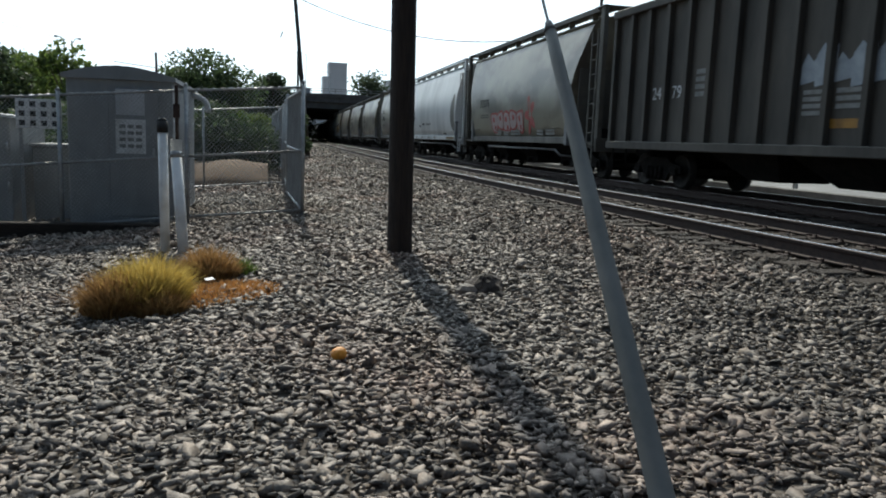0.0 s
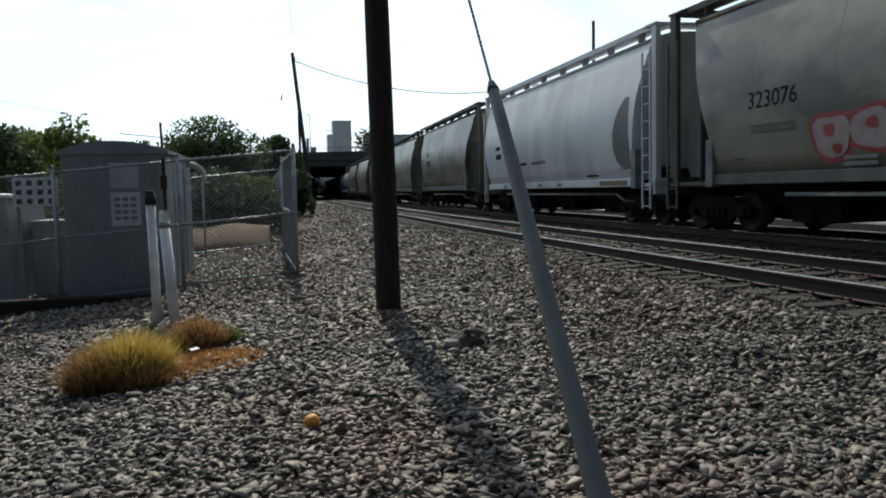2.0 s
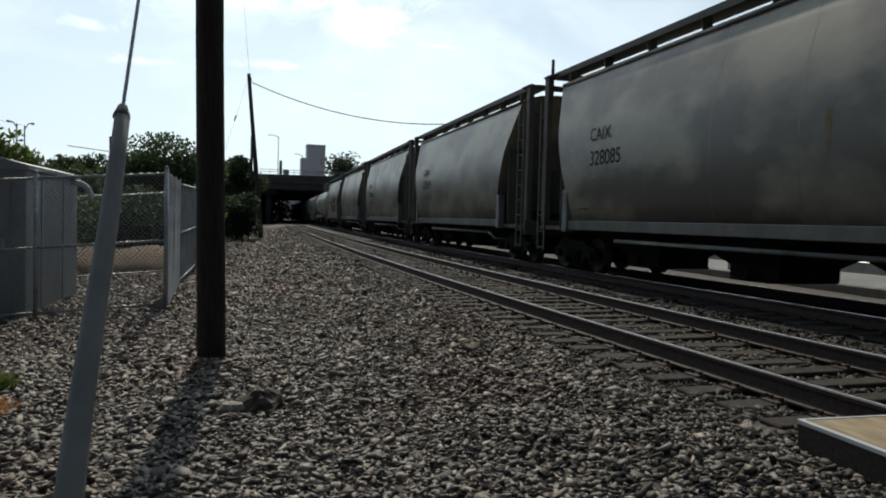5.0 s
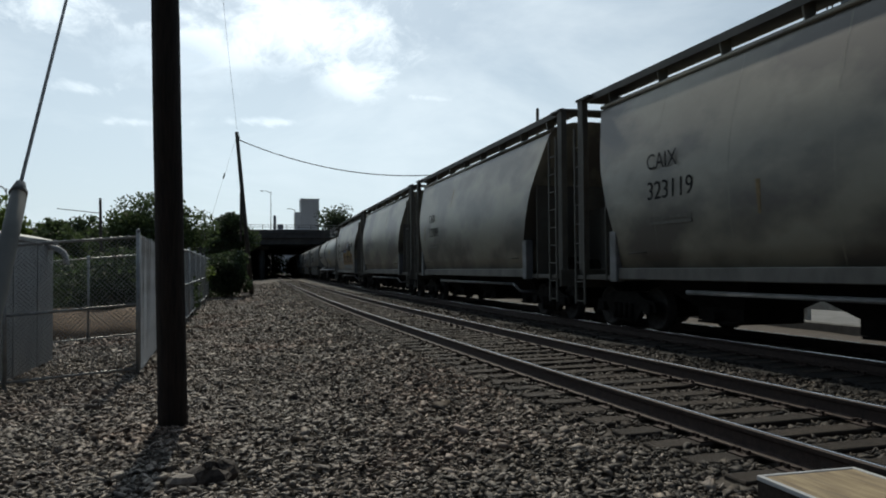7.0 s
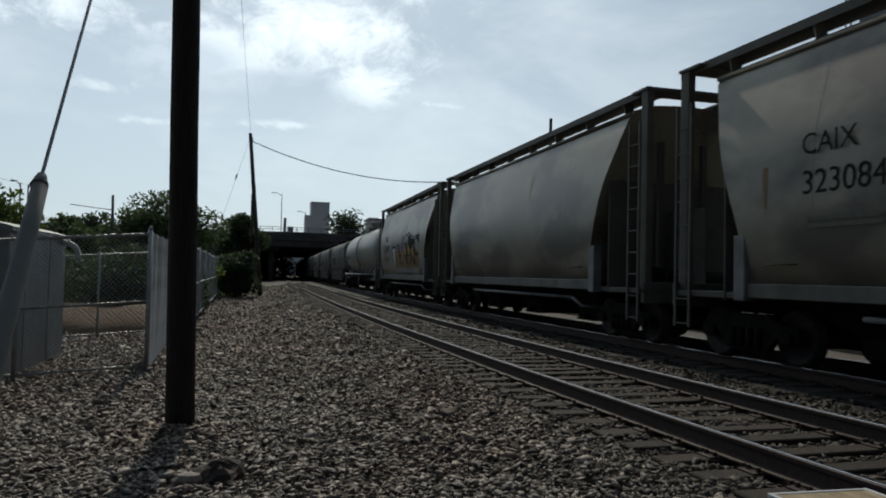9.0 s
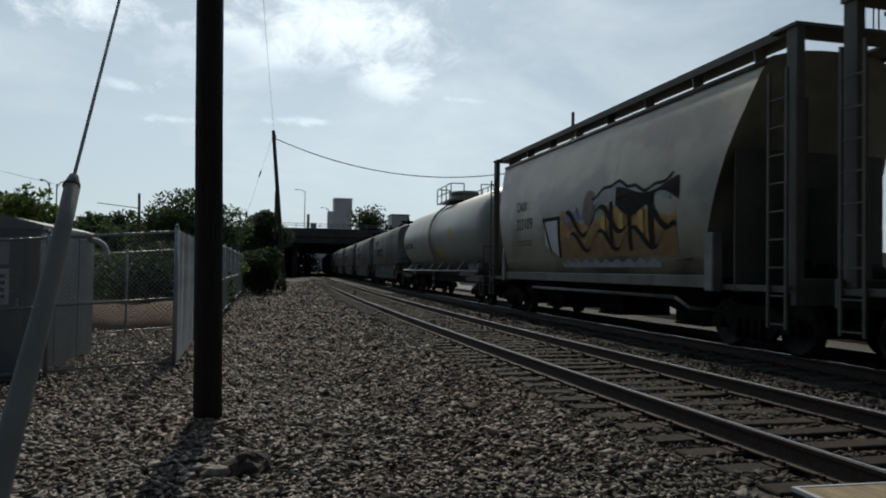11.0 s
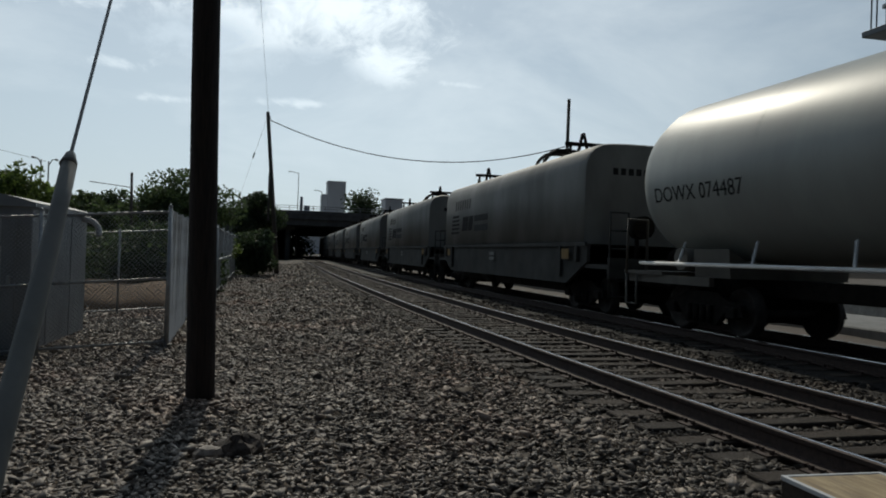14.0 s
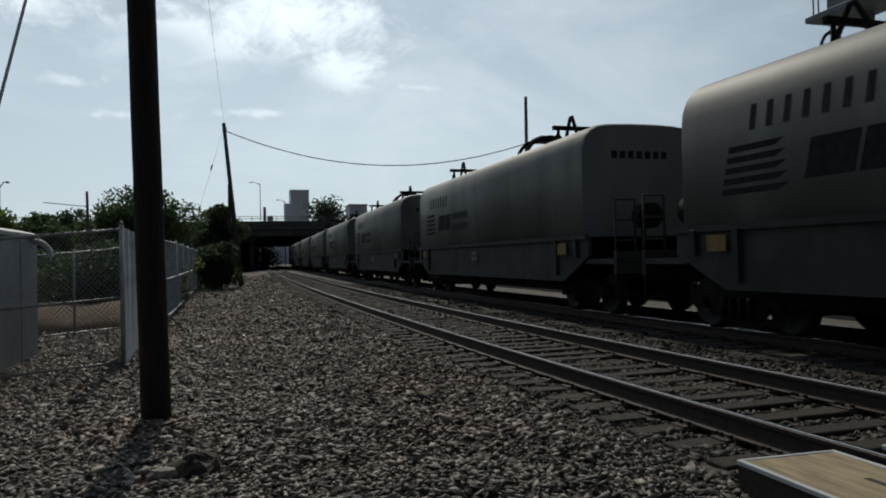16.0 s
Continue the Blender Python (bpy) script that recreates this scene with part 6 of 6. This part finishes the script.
def build_litter():
    bm = bmesh.new()
    bmesh.ops.create_icosphere(bm, subdivisions=3, radius=0.05)
    for v in bm.verts:
        v.co.z *= 0.88
        v.co *= 1 + 0.04 * math.sin(v.co.x * 90) * math.cos(v.co.y * 70)
    for f in bm.faces:
        f.smooth = True
    solo("orange", bm, ORANGE, "orange lying on the gravel", "fruit", pose(0.06, 4.80, 0.045))
    rng = random.Random(8)
    bm = bmesh.new()
    out = [(0.24 * math.cos(a) * rng.uniform(0.8, 1.15), 0.2 * math.sin(a) * rng.uniform(0.75, 1.1)) for a in np.linspace(0, math.tau, 15)[:-1]]
    bm_loft(bm, [[(x * k * rng.uniform(0.85, 1.1), y * k * rng.uniform(0.85, 1.1), z * rng.uniform(0.6, 1.25)) for x, y in out] for k, z in ((1, -0.03), (1, 0.03), (0.85, 0.075), (0.5, 0.105), (0.2, 0.11))], smooth=False)
    solo("flat_rock", bm, DARK_ROCK, "flat dark piece of old timber or rock on gravel", "rock", pose(1.59, 6.92, 0.012, 3, -4, 20))
    bm = bm_loft(bmesh.new(), [[(0.13 * k * math.cos(t) * rng.uniform(0.85, 1.1), 0.09 * k * math.sin(t) * rng.uniform(0.85, 1.1), z) for t in np.linspace(0, math.tau, 10)[:-1]] for k, z in ((1, -0.03), (1, 0.03), (0.7, 0.07), (0.25, 0.085))], smooth=False)
    solo("pale_rock", bm, STONE, "pale flat broken rock lying on gravel", "rock", pose(1.38, 6.76, 0.012, 0, 6, 35))
    bm = bmesh.new()
    bm_box(bm, -0.11, 0.11, -0.05, 0.05, -0.01, 0.035, 0.012)
    solo("debris", bm, DARK_ROCK, "small dark chunk of debris on gravel", "debris", pose(1.70, 9.8, 0.03, 0, 0, 10))
    bm = bmesh.new()
    bm_tube(bm, (0, 0, 0), (0.1, -0.34, 0.1), 0.012, 0.006, n=6)
    bm_tube(bm, (0, 0, 0.01), (-0.06, 0.18, 0.05), 0.008, 0.004, n=6)
    solo("stick", bm, PLANK, "pale broken stick lying against the rail", "stick", pose(5.42, 8.75, 0.23))
    solo("paper_scrap", bm_box(bmesh.new(), -0.04, 0.04, -0.03, 0.03, 0, 0.006), WHITE, "small white paper scrap on gravel", "litter", pose(-0.92, 7.4, 0.03, 8, -5, 30))


build_ground()
build_track("near_track", 0.0, "near railway track of rusty rails on weathered timber ties", -60, 400, 200)
build_track("far_track", TRACK_SPACING, "far railway track under the passing train", -230, 440, 70)
build_ballast()
build_shaded_bed()
build_pole()
build_guy()
build_far_pole(2.03, 53.0, 0.13, 1.04, 53.0, 11.0, 0.17, "leaning grey wooden utility pole beside the track")
build_far_pole(20.7, 47.9, 0.0, 20.75, 47.9, 12.45, 0.15, "tall thin dark pole standing behind the train", False)
build_far_pole(-8.55, 60, -0.4, -8.72, 60, 7.0, 0.13, "short dark wooden pole among trees", False)
build_wire("overhead_wire", (1.12, 53.0, 10.5), (20.75, 47.9, 9.3), 1.9, 0.032, "slack black overhead wire between poles")
build_wire("overhead_wire", (1.1, 53.0, 10.8), (0.2, 26.0, 19.5), 0.5, 0.008, "thin wire rising from the leaning pole")
build_wire("street_wire", (-8.72, 60, 5.9), (-11.6, 60, 6.2), 0.0, 0.03, "thin lamp arm wire beside a wooden pole")
build_wire("overhead_wire", (-14.6, 60, 7.5), (-34.0, 55, 13.5), 0.6, 0.012, "thin wire sloping up from the street lamps")
build_wire("guy_strand", (0.98, 52.9, 10.5), (-2.2, 52.9, -0.2), 0.0, 0.007, "thin steel guy strand from the leaning pole")
solo("strand_insulator", bm_tube(bmesh.new(), (0.162, 52.9, 7.80), (0.277, 52.9, 8.18), 0.045, 0.045, n=8), CABLE, "dark insulator on a thin guy strand", "insulator")
build_fence()
build_cabinets()
build_markers()
build_tuft("dry_grass", "rounded clump of dry yellow grass", DRY_GRASS, -1.40, 6.95, 0.30, 0.27, 0.56, 6500, 1)
build_tuft("dry_grass", "dull brown-gold clump of dry grass", BROWN_GRASS, -1.63, 6.76, 0.21, 0.22, 0.47, 3600, 6)
build_tuft("dry_grass", "low brown fringe of dry grass", BROWN_GRASS, -1.27, 6.66, 0.22, 0.14, 0.28, 1800, 7)
build_tuft("dry_grass", "small clump of dry brown grass", BROWN_GRASS, -0.98, 7.95, 0.27, 0.22, 0.44, 2400, 2)
build_tuft("dry_grass", "thin low scatter of dry straw on gravel", STRAW, -0.80, 7.25, 0.55, 0.55, 0.12, 3600, 3)
build_tuft("dry_grass", "thin scatter of dry straw round the clumps", BROWN_GRASS, -1.15, 7.05, 0.95, 0.7, 0.08, 1200, 4)
build_tuft("dry_grass", "small dull green weed beside dry grass", LEAF_LIGHT, -0.66, 8.1, 0.14, 0.10, 0.26, 400, 5)
build_bridge()
build_tower()
build_beyond()
build_billboard()
build_crossing()
build_litter()
build_tree("broad green street tree behind the fence", -6.5, 70, 0, 9.4, 9.0, LEAF, 21, 11000, 0.17)
build_tree("dark green tree beside the bridge", -0.6, 95, 0, 10.2, 6.2, LEAF_DARK, 22, 7000, 0.19)
build_tree("sparse dark tree beyond the bridge", 21.5, 176, 0, 19.5, 9.0, LEAF_DARK, 23, 2300, 0.32, 0.35, 22)
build_tree("small tree beyond the bridge", 28, 182, 0, 13.0, 9.0, LEAF_DARK, 24, 1700, 0.3, 0.35, 14)
build_tree("green tree behind the cabinets", -15, 50, -0.5, 6.8, 6.0, LEAF_LIGHT, 25, 6000, 0.14)
build_tree("round green tree behind the cabinets", -9.2, 50, -0.5, 6.1, 3.6, LEAF, 26, 5000, 0.13)
build_tree("feathery young tree behind the fence", -9.8, 40, -0.5, 6.4, 3.2, LEAF_LIGHT, 27, 2600, 0.14, 0.25, 14)
build_tree("dark tree at the edge of the lot", -13.8, 40, -0.5, 5.9, 4.0, LEAF_DARK, 28, 4500, 0.13)
build_tree("low dark bush at the fence end", 0.5, 48, 0.15, 3.7, 2.7, LEAF_DARK, 31, 9000, 0.09, 0.0, 16, "bush")
build_tree("yellow green shrub behind the fence", -1.7, 42, 0.1, 3.4, 2.8, LEAF_LIGHT, 32, 5000, 0.09, 0.0, 14, "bush")
build_tree("green hedge behind the enclosure", -4.6, 34, -0.3, 3.1, 4.6, LEAF, 33, 7000, 0.10, 0.0, 16, "bush")
build_tree("green hedge behind the enclosure", -9.5, 34, -0.5, 3.1, 5.0, LEAF, 34, 7000, 0.10, 0.0, 16, "bush")
build_tree("dense dark hedge behind the enclosure", -2.2, 29, 0.0, 2.7, 4.4, LEAF_DARK, 38, 8000, 0.09, 0.0, 18, "bush")
build_tree("dense dark hedge behind the enclosure", -6.2, 28, -0.3, 2.7, 4.8, LEAF_DARK, 39, 8000, 0.09, 0.0, 18, "bush")
# Trees added at the underpass end to block bright sky behind.
build_tree("leafy trees added to block the sky behind the underpass", 4, 215, 0, 9.0, 16.0, LEAF_DARK, 35, 6000, 0.4, 0.0, 16)
build_tree("green trees along the street", -24, 80, 0, 9.0, 9.0, LEAF, 36, 6000, 0.2)
build_tree("green trees along the street", -16, 85, 0, 8.0, 7.5, LEAF_DARK, 37, 6000, 0.2)
build_lamp_post(-14.9, 60, 7.6, -0.5, "twin slim grey street lamp post", 0.08)
build_lamp_post(-14.4, 60, 7.5, 0.5, "slim grey street lamp post", 0.08)
build_lamp_post(5.9, 150, 16.9, -1.6, "tall slim street lamp on the bridge", 0.11)
build_lamp_post(10.5, 150, 13.5, -1.2, "slim street lamp on the bridge", 0.1)
build_train()
for car, s, half in CARS:
    SPIN_NEAR += [o for o in car.children_recursive if o.name.startswith("wheelset")]
motions()
